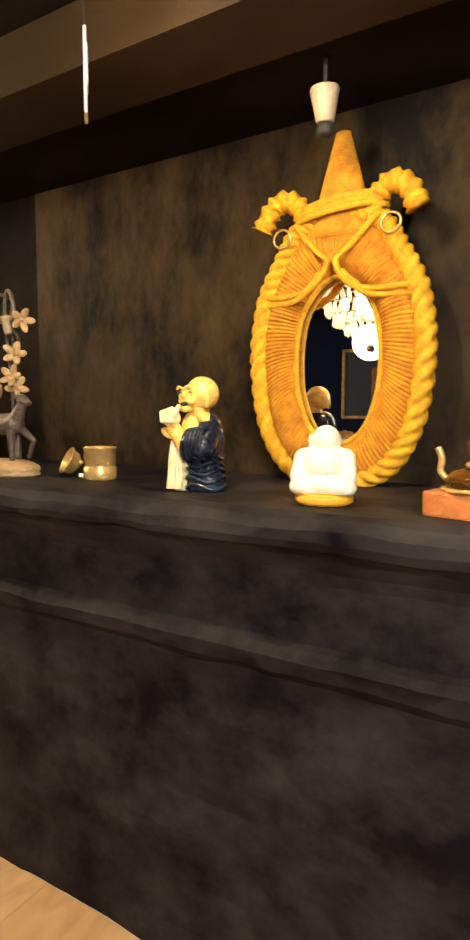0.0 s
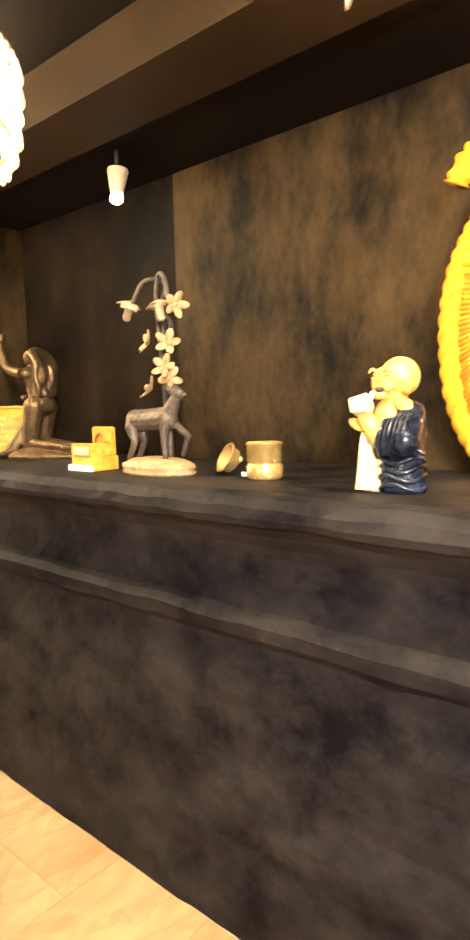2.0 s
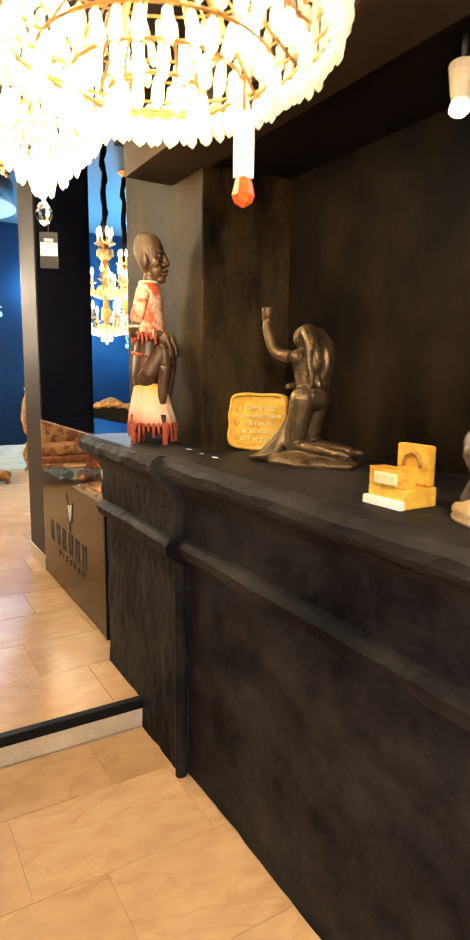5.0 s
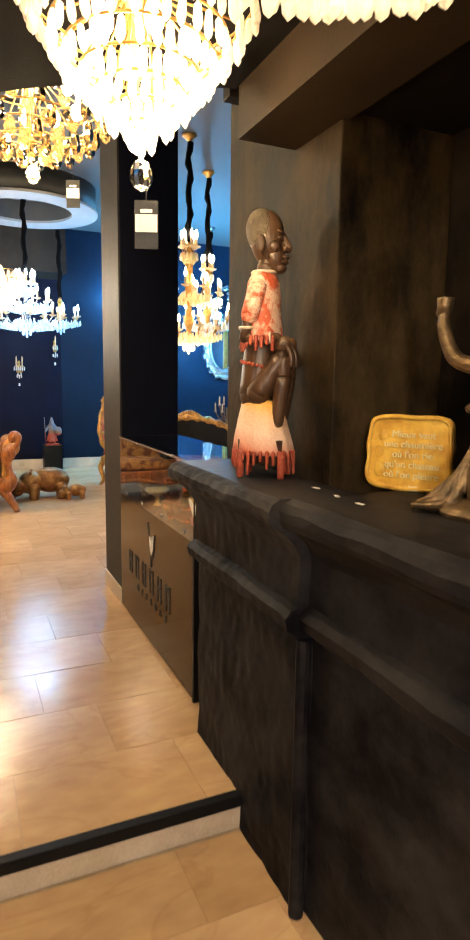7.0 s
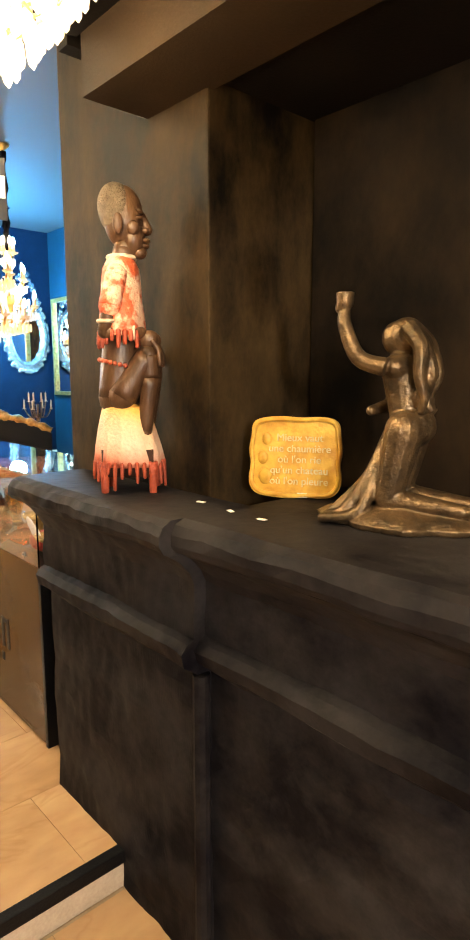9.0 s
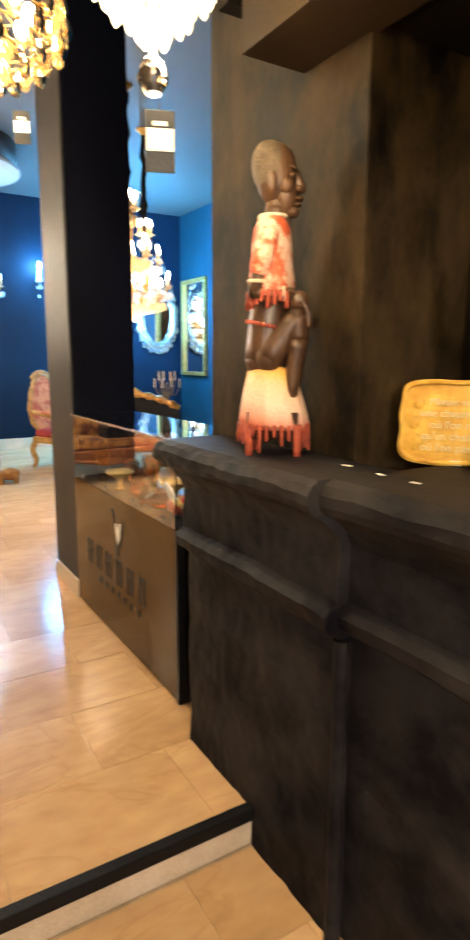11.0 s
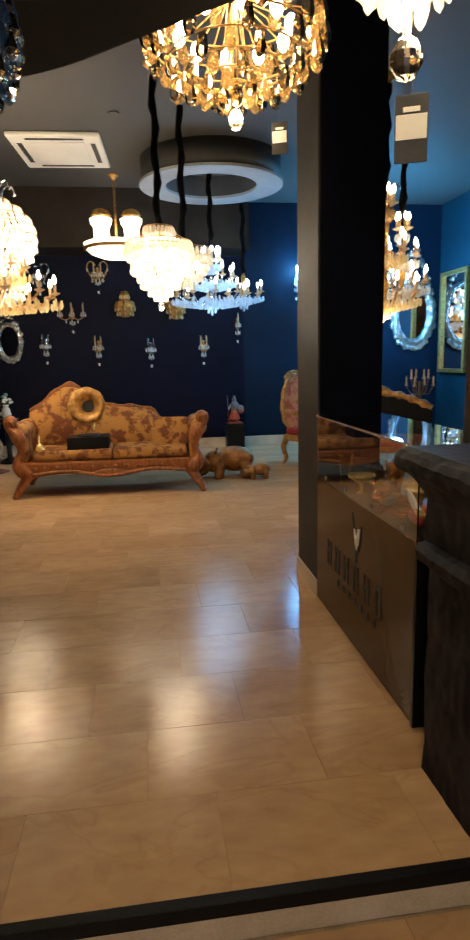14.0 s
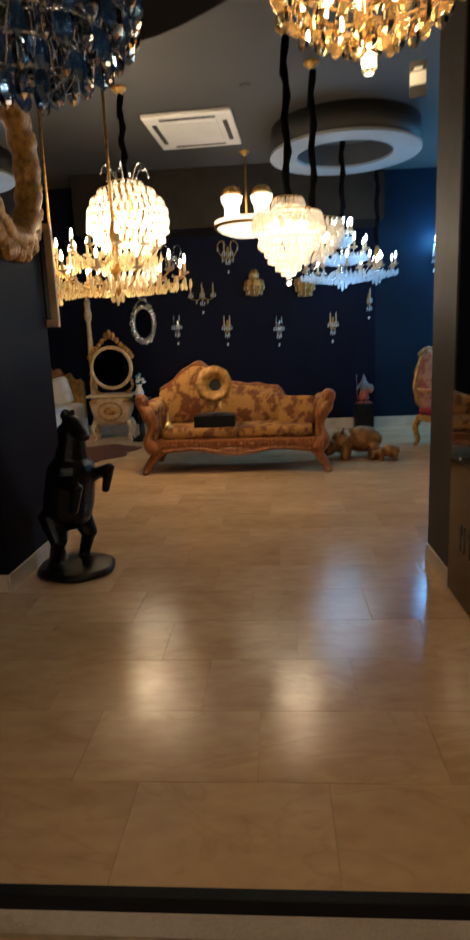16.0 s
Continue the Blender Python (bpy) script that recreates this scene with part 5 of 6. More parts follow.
ceiling_spot(-2.60, 1.80, 2.215, -6)


# ---- glass display case ----
def display_case():
    x0, x1, y0, y1 = -5.835, -4.535, 1.575, 1.95
    ob = thing("display_case", (0, 0, 0), "display cabinet with bronze glass front and glazed top", "display cabinet")
    part("front_panel", box(B(), x0, x1, y0, y0 + 0.008, UP + 0.012, 0.885), BRONZEGLASS, ob, "glossy bronze glass panel with dark emblem")
    part("side_panel", box(B(), x1, x1 + 0.02, y0 - 0.004, y1, UP + 0.004, 0.885), CASEBLACK, ob)
    part("back_panel", box(B(), x0, x1, y1 - 0.02, y1, UP + 0.01, 0.885), CASEBLACK, ob)
    part("shelf", box(B(), x0, x1, y0 + 0.009, y1 - 0.021, 0.865, 0.885), CASEBLACK, ob)
    for nm, a in (("glass_front", (x0, x1, y0, y0 + 0.006, 0.887, 1.228)), ("glass_side", (x1 - 0.006, x1, y0 + 0.007, y1 - 0.007, 0.887, 1.228)), ("glass_back", (x0, x1, y1 - 0.006, y1, 0.887, 1.228)), ("glass_top", (x0, x1 + 0.004, y0 - 0.004, y1, 1.229, 1.238))):
        o = part(nm, box(B(), *a), PANE, ob)
        o.visible_shadow = False
    part("edge_trim", box(B(), x0, x1 + 0.006, y0 - 0.007, y0 - 0.0045, 1.228, 1.239), SILVER, ob, "bright polished edge")
    for k in range(4):
        part("stud", lathe(B(), [(0.012, 0), (0.012, 0.006), (0.0, 0.009)], 14, Matrix.Translation((x0 + 0.16 + 0.34 * k, y0, 0.91)) @ pose(0, 0, 0, 90, 0, 0)), SILVER, ob, "chrome glass stud")
    dark, white = SLOT, PAPER
    cx = -5.16
    for pts, mt in (([(-0.085, 0.82), (-0.065, 0.83), (-0.03, 0.72), (-0.03, 0.60), (-0.005, 0.60), (-0.005, 0.70), (-0.045, 0.76)], dark), ([(-0.005, 0.70), (0.02, 0.72), (0.055, 0.79), (0.05, 0.74), (0.025, 0.66), (0.0, 0.65)], dark), ([(-0.035, 0.76), (-0.008, 0.71), (0.018, 0.77), (0.045, 0.775), (0.03, 0.70), (0.0, 0.665), (-0.02, 0.70)], white)):
        part("emblem", prism(B(), [(cx + x, z) for x, z in pts], -0.004 if mt is dark else -0.006, 0.0, Matrix.Translation((0, y0, 0)) @ pose(0, 0, 0, 90, 0, 0) @ Matrix.Diagonal((1, 1, -1, 1))), mt, ob)
    for k in range(6):
        x = -5.60 + 0.142 * k
        for dx, lean in ((-0.026, 0.0), (0.026, 0.0)):
            part("emblem_bar", box(B(), x + dx - 0.009, x + dx + 0.009, y0 - 0.003, y0, 0.45, 0.585), dark, ob)
        part("emblem_bar", box(B(), x - 0.018, x + 0.018, y0 - 0.003, y0, 0.565 if k % 2 else 0.517, 0.58 if k % 2 else 0.532), dark, ob)
    for k in range(7):
        x = -5.44 + 0.085 * k
        part("emblem_bar", box(B(), x - 0.012, x + 0.012, y0 - 0.003, y0, 0.385, 0.42), dark, ob)


display_case()
random.seed(5)
for k in range(9):
    x, y, s = -5.65 + 0.13 * k, 1.68 + 0.12 * (k % 2), 0.7 + 0.3 * random.random()
    if k in (1, 4, 6):
        o = thing("glass_fish", (x, y, 0.885), "orange red blown glass ornament", "ornament", "glass ornaments in the case", turn=40 * k, size=s)
        part("body", lathe(B(), [(0.0, -0.1), (0.03, -0.07), (0.055, 0.0), (0.04, 0.06), (0.012, 0.1), (0.04, 0.14), (0.0, 0.15)], 18, pose(0, 0, 0.056, 0, 90, 0)), ORANGEGLASS, o, "", True)
        part("fin", ball(B(), (0.0, 0, 0.11), (0.05, 0.006, 0.03)), ORANGEGLASS, o, "", True)
    elif k % 3 == 2:
        o = thing("gilt_bowl", (x, y, 0.885), "small gilt dish on a foot", "dish", "gilt dishes in the case", size=s)
        part("dish", lathe(B(), [(0.03, 0.0), (0.012, 0.015), (0.014, 0.05), (0.07, 0.085), (0.075, 0.1), (0.06, 0.09), (0.0, 0.06)], 24), BRASS, o, "", True)
    else:
        o = thing("crystal_vase", (x, y, 0.885), "small amber cut crystal vase", "vase", "vases in the case", size=s)
        part("body", lathe(B(), [(0.03, 0.0), (0.035, 0.01), (0.025, 0.04), (0.045, 0.12), (0.05, 0.18), (0.044, 0.18), (0.02, 0.05), (0.0, 0.04)], 12), AMBER, o)
swan = thing("glass_swan", (-4.72, 1.68, 0.885), "white and red blown glass swan", "ornament")
part("body", lathe(B(), [(0.0, -0.09), (0.03, -0.05), (0.045, 0.02), (0.03, 0.08), (0.0, 0.11)], 18, pose(0, 0, 0.05, 0, 80, 0)), RED, swan, "red glass body", True)
part("neck", tube(B(), spline([(0.07, 0, 0.06), (0.1, 0, 0.13), (0.07, 0, 0.2), (0.03, 0, 0.2), (0.015, 0, 0.17)], 6), 0.012, 8), CRYSTAL, swan, "clear glass neck", True)
part("wing", ball(B(), (0.0, -0.03, 0.1), (0.07, 0.01, 0.05), (20, 30, 0)), CRYSTAL, swan, "", True)


# ---- ceiling fittings of the high room ----
def air_conditioner():
    ob = thing("air_conditioner", (-10.07, -0.17, CEIL), "white square ceiling cassette air conditioner", "air conditioner", turn=-3)
    part("panel", box(B(), -0.55, 0.55, -0.48, 0.48, -0.045, 0.0, 0.02), WHITEP, ob)
    part("grille", box(B(), -0.36, 0.36, -0.30, 0.30, -0.052, -0.045, 0.004), WHITEP, ob, "flat intake grille")
    for x0, x1, y0, y1 in ((-0.47, -0.42, -0.3, 0.3), (0.42, 0.47, -0.3, 0.3), (-0.32, 0.32, -0.41, -0.36), (-0.32, 0.32, 0.36, 0.41)):
        part("air_slot", box(B(), x0, x1, y0, y1, -0.0475, -0.044), SLOT, ob, "dark air outlet")


air_conditioner()
RINGP = material("pale grey plaster", (0.30, 0.31, 0.32), (0.24, 0.25, 0.26), scale=2, rough=0.7, bump=0.05)
ring = thing("ceiling_ring", (-10.35, 1.53, 3.60), "round dropped plaster ring lit by cool light", "ceiling ring")
# The drum's side is coloured dark for the shadow it lies in.
part("drum", lathe(B(), [(0.84, 0.02), (0.84, 0.30), (0.82, 0.30), (0.82, 0.02)], 64, hollow=True), SLOT, ring, "drum side with its shade in the dark colour", True)
part("plate", lathe(B(), [(0.55, 0.0), (0.86, 0.0), (0.86, 0.03), (0.55, 0.03)], 64, hollow=True), RINGP, ring, "pale flat ring")
part("recess", lathe(B(), [(0.55, 0.031), (0.55, 0.27), (0.0, 0.27), (0.0, 0.28), (0.56, 0.28), (0.56, 0.031)], 48, hollow=True), GREY, ring)
vent = thing("ceiling_grille", (-8.1, 1.25, CEIL), "small square ceiling loudspeaker grille", "grille")
part("frame", box(B(), -0.14, 0.14, -0.14, 0.14, -0.012, 0, 0.004), SLOT, vent)
for k in range(8):
    part("slat", box(B(), -0.12, 0.12, -0.115 + 0.03 * k, -0.10 + 0.03 * k, -0.018, -0.013), GREY, vent)
for x, y in ((-9.0, 0.45), (-7.6, 1.9), (-7.0, 2.4)):
    dl = thing("downlight", (x, y, CEIL), "small round recessed ceiling downlight", "downlight", "recessed downlights")
    part("rim", lathe(B(), [(0.03, -0.002), (0.05, -0.006), (0.055, 0.0)], 24), SLOT, dl, "", True)


# ---- sofa ----
def sofa():
    """Faces +x; local origin under its middle."""
    ob = thing("sofa", (-9.42, 0.235, UP), "camelback sofa in gold brocade with carved reddish frame", "sofa", turn=-2)
    def back(y):
        return 0.80 + 0.34 * math.exp(-((y + 0.48) / 0.34) ** 2) + 0.08 * math.exp(-((y - 0.2) / 0.3) ** 2) - (0.10 if y > 0.45 else 0) * min(1, (y - 0.45) / 0.1)
    ys = [-0.93 + 1.86 * k / 60 for k in range(61)]
    bm = B()
    rows = []
    for y in ys:
        t = back(y)
        rows.append([bm.verts.new(p) for p in ((-0.30, y, 0.34), (-0.36, y, t - 0.02), (-0.33, y, t), (-0.27, y, t - 0.02), (-0.20, y, t - 0.18), (-0.16, y, 0.44))])
    for a, b in zip(rows, rows[1:]):
        for k in range(6):
            bm.faces.new((a[k], a[(k + 1) % 6], b[(k + 1) % 6], b[k]))
    bm.faces.new(rows[0][::-1])
    bm.faces.new(rows[-1])
    part("backrest", bm, FABRIC, ob, "brocade back with one high hump", True)
    part("crest_rail", tube(B(), [(-0.33, y, back(y) + 0.005) for y in ys], [0.022 + 0.008 * math.sin(k * 0.9) + 0.02 * math.exp(-((ys[k] + 0.48) / 0.06) ** 2) for k in range(61)], 10), WOOD, ob, "carved crest rail", True)
    for s, y0, y1 in ((0, -0.80, 0.02), (1, 0.03, 0.82)):
        bm = box(B(), -0.20, 0.34, y0, y1, 0.37, 0.49, 0.04)
        part("seat_cushion", bm, FABRIC, ob, "thick brocade cushion", True)
    part("side_cushion", box(B(), -0.12, 0.0, 0.42, 0.84, 0.47, 0.80, 0.04, pose(0, 0, 0, 0, -12, -14)), FABRIC, ob, "loose brocade cushion", True)
    part("seat_frame", box(B(), -0.30, 0.37, -0.90, 0.90, 0.24, 0.37, 0.02), WOOD, ob)
    part("apron", tube(B(), spline([(0.375, -0.80, 0.24), (0.38, -0.45, 0.27), (0.385, -0.2, 0.235), (0.39, 0, 0.215), (0.385, 0.2, 0.235), (0.38, 0.45, 0.27), (0.375, 0.80, 0.24)], 8), 0.022, 8), WOOD, ob, "carved scalloped apron", True)
    part("carving", ball(B(), (0.385, 0, 0.245), (0.02, 0.17, 0.04), (0, 0, 0), 20, 10), WOOD, ob, "carved leaf cartouche", True)
    for k in range(14):
        part("rosette", ball(B(), (0.378, -0.78 + 0.12 * k, 0.31), (0.012, 0.028, 0.02), (0, 0, 20 * k), 8, 6), WOOD, ob, "", True)
    for s in (-1, 1):
        pts = spline([(0.36, s * 0.86, 0.24), (0.38, s * 0.94, 0.36), (0.36, s * 0.90, 0.52), (0.37, s * 0.93, 0.66), (0.38, s * 1.0, 0.74), (0.36, s * 0.99, 0.80), (0.35, s * 0.93, 0.78)], 8)
        part("arm_post", tube(B(), pts, [0.055 + 0.018 * math.sin(i * 0.35) for i in range(len(pts))], 12), WOOD, ob, "scrolled carved arm front", True)
        part("armrest", lathe(B(), [(0.0, 0.0), (0.085, 0.0), (0.1, 0.06), (0.1, 0.60), (0.08, 0.66), (0.0, 0.66)], 20, pose(-0.30, s * 0.94, 0.69, 0, 90, 0)), FABRIC, ob, "rolled upholstered arm", True)
        part("arm_panel", box(B(), -0.28, 0.33, s * 0.90 - 0.05, s * 0.90 + 0.05, 0.34, 0.70, 0.03), FABRIC, ob, "", True)
        for x, q in ((0.32, 1), (-0.28, -1)):
            pts = spline([(x, s * 0.82, 0.27), (x + 0.04 * q, s * 0.90, 0.17), (x + 0.07 * q, s * 0.96, 0.07), (x + 0.10 * q, s * 0.985, 0.02)], 7)
            part("leg", tube(B(), pts, [0.06 - 0.0016 * i for i in range(len(pts) - 2)] + [0.03, 0.036], 10), WOOD, ob, "carved cabriole leg", True)
            part("foot", ball(B(), (x + 0.10 * q, s * 0.985, 0.025), (0.035, 0.03, 0.024)), WOOD, ob, "", True)


sofa()
gram = thing("gramophone", (-9.28, 0.0, UP + 0.485), "old gramophone with a brass horn on the sofa", "gramophone")
part("case", box(B(), -0.16, 0.16, -0.22, 0.22, 0, 0.13, 0.012), CASEBLACK, gram, "black wooden case")
part("turntable", lathe(B(), [(0.0, 0.13), (0.13, 0.13), (0.13, 0.142), (0.0, 0.144)], 28), SLOT, gram, "", True)
horn = [(0.015, -0.34), (0.02, -0.25), (0.035, -0.15), (0.07, -0.06), (0.12, -0.01), (0.19, 0.03), (0.195, 0.034), (0.118, 0.0), (0.066, -0.05), (0.03, -0.15)]
part("horn", lathe(B(), horn, 32, pose(0.18, 0.02, 0.46, 0, 80, -6), lambda a, i: 1 + (0.025 * math.cos(8 * a) if 3 < i < 8 else 0)), GILT, gram, "flared brass horn", True)
# Dark disc set into the horn to give the shade of its depth.
part("throat_shade", lathe(B(), [(0.0, -0.055), (0.05, -0.056), (0.062, -0.05)], 24, pose(0.18, 0.02, 0.46, 0, 80, -6)), SLOT, gram, "dark disc standing for the shade inside the horn")
part("horn_arm", tube(B(), spline([(-0.14, 0.04, 0.42), (-0.18, 0.05, 0.3), (-0.14, 0.04, 0.16)], 6), 0.018, 8), BRASS, gram, "", True)
bell = thing("brass_bell", (-9.15, -0.50, UP + 0.485), "small brass hand bell on the sofa", "bell")
part("cup", lathe(B(), [(0.05, 0.0), (0.045, 0.03), (0.025, 0.07), (0.008, 0.08), (0.01, 0.15), (0.0, 0.16)], 18), BRASS, bell, "", True)


# ---- armchairs ----
def armchair(at, turn, frame_mat, cloth, seat_cloth, label, group=""):
    ob = thing("armchair", at, label, "armchair", group, turn=turn)
    part("seat", box(B(), -0.27, 0.30, -0.29, 0.29, 0.40, 0.50, 0.045), seat_cloth, ob, "padded seat", True)
    part("seat_rail", box(B(), -0.29, 0.32, -0.31, 0.31, 0.33, 0.41, 0.02), frame_mat, ob)
    outline = [(0.27 * math.sin(a) * (0.8 + 0.2 * math.cos(a)), 0.80 - 0.36 * math.cos(a)) for a in [2 * math.pi * k / 36 for k in range(36)]]
    part("backrest", prism(B(), outline, -0.03, 0.03, pose(-0.30, 0, 0, 90, 0, 90) @ pose(0, 0, 0, -8, 0, 0)), cloth, ob, "oval padded back")
    bk = pose(-0.30, 0, 0, 90, 0, 90) @ pose(0, 0, 0, -8, 0, 0)
    part("back_frame", tube(B(), [bk @ Vector((x * 1.05, 0.80 + (z - 0.80) * 1.05, 0)) for x, z in outline], [0.032 + 0.008 * math.sin(k * 2.1) for k in range(36)], 10, True), frame_mat, ob, "carved gilt back frame", True)
    bm = B()
    for k in range(7):
        a = (k - 3) * 0.4
        p = bk @ Vector((0.14 * math.sin(a), 1.17 + 0.05 * math.cos(a * 1.6), 0))
        ball(bm, p, (0.025, 0.035, 0.03), u=10, v=6)
    part("crest", bm, frame_mat, ob, "carved crest", True)
    for s in (-1, 1):
        part("armrest", tube(B(), spline([(-0.26, s * 0.29, 0.72), (-0.05, s * 0.34, 0.70), (0.15, s * 0.34, 0.68), (0.20, s * 0.33, 0.62), (0.14, s * 0.31, 0.52), (0.10, s * 0.30, 0.42)], 6), 0.026, 8), frame_mat, ob, "", True)
        part("arm_pad", ball(B(), (0.02, s * 0.345, 0.725), (0.14, 0.035, 0.025)), cloth, ob, "", True)
        for x, q in ((0.27, 1), (-0.26, -1)):
            pts = spline([(x, s * 0.27, 0.36), (x + 0.045 * q, s * 0.30, 0.24), (x + 0.01 * q, s * 0.28, 0.10), (x + 0.05 * q, s * 0.30, 0.015)], 6)
            part("leg", tube(B(), pts, [0.042 - 0.0011 * i for i in range(len(pts))], 10), frame_mat, ob, "", True)
    return ob


armchair((-10.25, 2.80, UP), 24, GILT, SALMON, RED, "gilt carved armchair with salmon back and red seat")
armchair((-2.95, -2.05, LOW), 80, GILT, LINEN, LINEN, "gilt armchair upholstered in pale cloth", "pale armchairs across the room")
armchair((-2.15, -2.05, LOW), 100, GILT, LINEN, LINEN, "gilt armchair upholstered in pale cloth", "pale armchairs across the room")
picture = thing("picture_frame", (-2.6, -2.6, 1.75), "gilt framed dark picture on the navy wall", "picture")
for x0, x1, z0, z1 in ((-0.5, 0.5, -0.36, -0.33), (-0.5, 0.5, 0.33, 0.36), (-0.5, -0.47, -0.33, 0.33), (0.47, 0.5, -0.33, 0.33)):
    part("frame_side", box(B(), x0, x1, 0.002, 0.04, z0, z1, 0.006), GOLD, picture)
part("canvas", box(B(), -0.47, 0.47, 0.002, 0.012, -0.33, 0.33), SLOT, picture)
part("inner_panel", box(B(), -0.18, 0.18, 0.013, 0.03, -0.2, 0.16, 0.008), WOOD, picture, "brown panel with dark figure")

# gilt settee and candelabrum beyond the pier
settee = thing("settee", (-9.3, 3.25, UP), "gilt settee with an arched carved back rail", "settee", turn=-25)
part("seat", box(B(), -0.25, 0.3, -0.62, 0.62, 0.32, 0.48, 0.05), SALMON, settee, "", True)
arch = [(-0.28, y, 0.72 + 0.24 * math.cos(y * 2.1)) for y in [-0.62 + 1.24 * k / 40 for k in range(41)]]
part("back_rail", tube(B(), arch, [0.045 + 0.012 * math.sin(k * 1.4) for k in range(41)], 10), GILT, settee, "", True)
bm = B()
for k in range(9):
    ball(bm, (-0.28, -0.12 + 0.03 * k, 0.99 + 0.03 * math.cos((k - 4) * 0.5)), (0.03, 0.028, 0.04), u=10, v=6)
part("crest", bm, GILT, settee, "carved shell crest", True)
part("backrest", prism(B(), [(y, 0.4) for _, y, _ in (arch[0], arch[-1])] + [(y, z - 0.03) for _, y, z in arch[::-1]], -0.02, 0.02, pose(-0.27, 0, 0, 90, 0, 90)), CASEBLACK, settee, "dark padded back")
for s in (-1, 1):
    for x in (-0.26, 0.27):
        part("leg", tube(B(), spline([(x, s * 0.6, 0.34), (x * 1.1, s * 0.62, 0.18), (x, s * 0.6, 0.0)], 5), 0.03, 8), GILT, settee, "", True)
ped = tagged(part("pedestal", lathe(B(), [(0.17, 0.0), (0.17, 0.04), (0.10, 0.08), (0.08, 0.35), (0.11, 0.70), (0.15, 0.74), (0.15, 0.78)], 24), BLACKRES, None, "", True), "turned glossy black wooden pedestal", "pedestal")
ped.location = (-9.75, 3.98, UP)
cand = thing("candelabrum", (-9.75, 3.98, UP + 0.78), "bronze candelabrum with many cream candles", "candelabrum")
part("stem", lathe(B(), [(0.07, 0.0), (0.06, 0.02), (0.02, 0.05), (0.03, 0.12), (0.015, 0.2), (0.02, 0.3)], 16), BRONZE, cand, "", True)
for k in range(8):
    a = k * math.pi / 4
    r, h = (0.17, 0.24) if k % 2 else (0.11, 0.33)
    part("arm", tube(B(), spline([(0, 0, 0.15), (r * 0.6 * math.cos(a), r * 0.6 * math.sin(a), 0.14), (r * math.cos(a), r * math.sin(a), h)], 5), 0.008, 6), BRONZE, cand, "", True)
    part("candle", lathe(B(), [(0.025, h), (0.01, h + 0.01), (0.01, h + 0.1), (0.0, h + 0.12)], 10, Matrix.Translation((r * math.cos(a), r * math.sin(a), 0))), CREAM, cand, "", True)


# ---- ornate mirrors ----
def ornate(name, at, turn, w, h, metal, label, lumps=44, thick=0.05, crest=0.25, oval=True, glass_mat=MIRROR):
    """An oval wall mirror in a lumpy carved frame; faces local -y."""
    ob = thing(name, at, label, "mirror", turn=turn)
    random.seed(lumps)
    loop = [(w / 2 * math.sin(a), 0, -h / 2 * math.cos(a)) for a in [2 * math.pi * k / 60 for k in range(60)]]
    part("frame", tube(B(), [Vector((x * 0.82, -0.02, z * 0.82)) for x, _, z in loop], [w * 0.085 * (1 + 0.12 * math.sin(k * 1.7)) for k in range(60)], 8, True), metal, ob, "", True)
    for k in range(lumps):
        a = 2 * math.pi * k / lumps
        up = max(0, -math.cos(a)) ** 6 * crest * h
        r = 1.0 + 0.05 * math.sin(k * 2.4)
        p = (w / 2 * math.sin(a) * r * 0.95, -0.03, -h / 2 * math.cos(a) * r * 0.95 + up * 0.5)
        s = w * 0.06 * (0.7 + 0.6 * random.random())
        part("carving", ball(B(), p, (s * 1.3, thick * 0.6, s), (0, math.degrees(a), 0), 8, 6), metal, ob, "", False)
    bm = B()
    bm.faces.new([bm.verts.new((x * 0.80, -0.012, z * 0.80)) for x, _, z in loop])
    part("glass", bm, glass_mat, ob)
    return ob


ornate("gilt_mirror", (-6.37, -0.90, 2.62), 180, 0.92, 1.05, GILT, "large oval mirror in a heavy carved gilt frame", 60, 0.09)
gm = bpy.data.objects["gilt_mirror"]
price_tag(gm, -0.43, -0.10, -0.03)
ornate("crystal_mirror", (BACK, wall(-1.435, 1.873)[0], wall(-1.435, 1.873)[1]), 90, 0.40, 0.62, SILVER, "small oval mirror in a faceted crystal frame", 36, 0.04)
ornate("venetian_mirror", (BACK, 5.0, 2.22), 90, 0.74, 1.15, SILVER, "tall venetian mirror with a crested etched glass frame", 56, 0.05, 0.75)
tall = thing("tall_mirror", (-11.75, RIGHT, 2.05), "tall rectangular mirror in a thin gold frame", "mirror")
for x0, x1, z0, z1 in ((-0.42, 0.42, -0.78, -0.72), (-0.42, 0.42, 0.72, 0.78), (-0.42, -0.36, -0.72, 0.72), (0.36, 0.42, -0.72, 0.72)):
    part("frame_side", box(B(), x0, x1, -0.06, -0.002, z0, z1, 0.008), GOLD, tall)
part("glass", box(B(), -0.36, 0.36, -0.02, -0.002, -0.72, 0.72), MIRROR, tall)
wf = thing("framed_mirror", (-6.885, -0.98, 2.02), "white and gold framed mirror beside the pier", "mirror")
for y0, y1, z0, z1 in ((-0.3, 0.16, -0.34, -0.29), (-0.3, 0.16, 0.29, 0.34), (-0.3, -0.25, -0.29, 0.29), (0.11, 0.16, -0.29, 0.29)):
    part("frame_side", box(B(), -0.045, -0.003, y0, y1, z0, z1, 0.008), CREAM, wf)
part("glass", box(B(), -0.02, -0.003, -0.25, 0.11, -0.29, 0.29), MIRROR, wf)


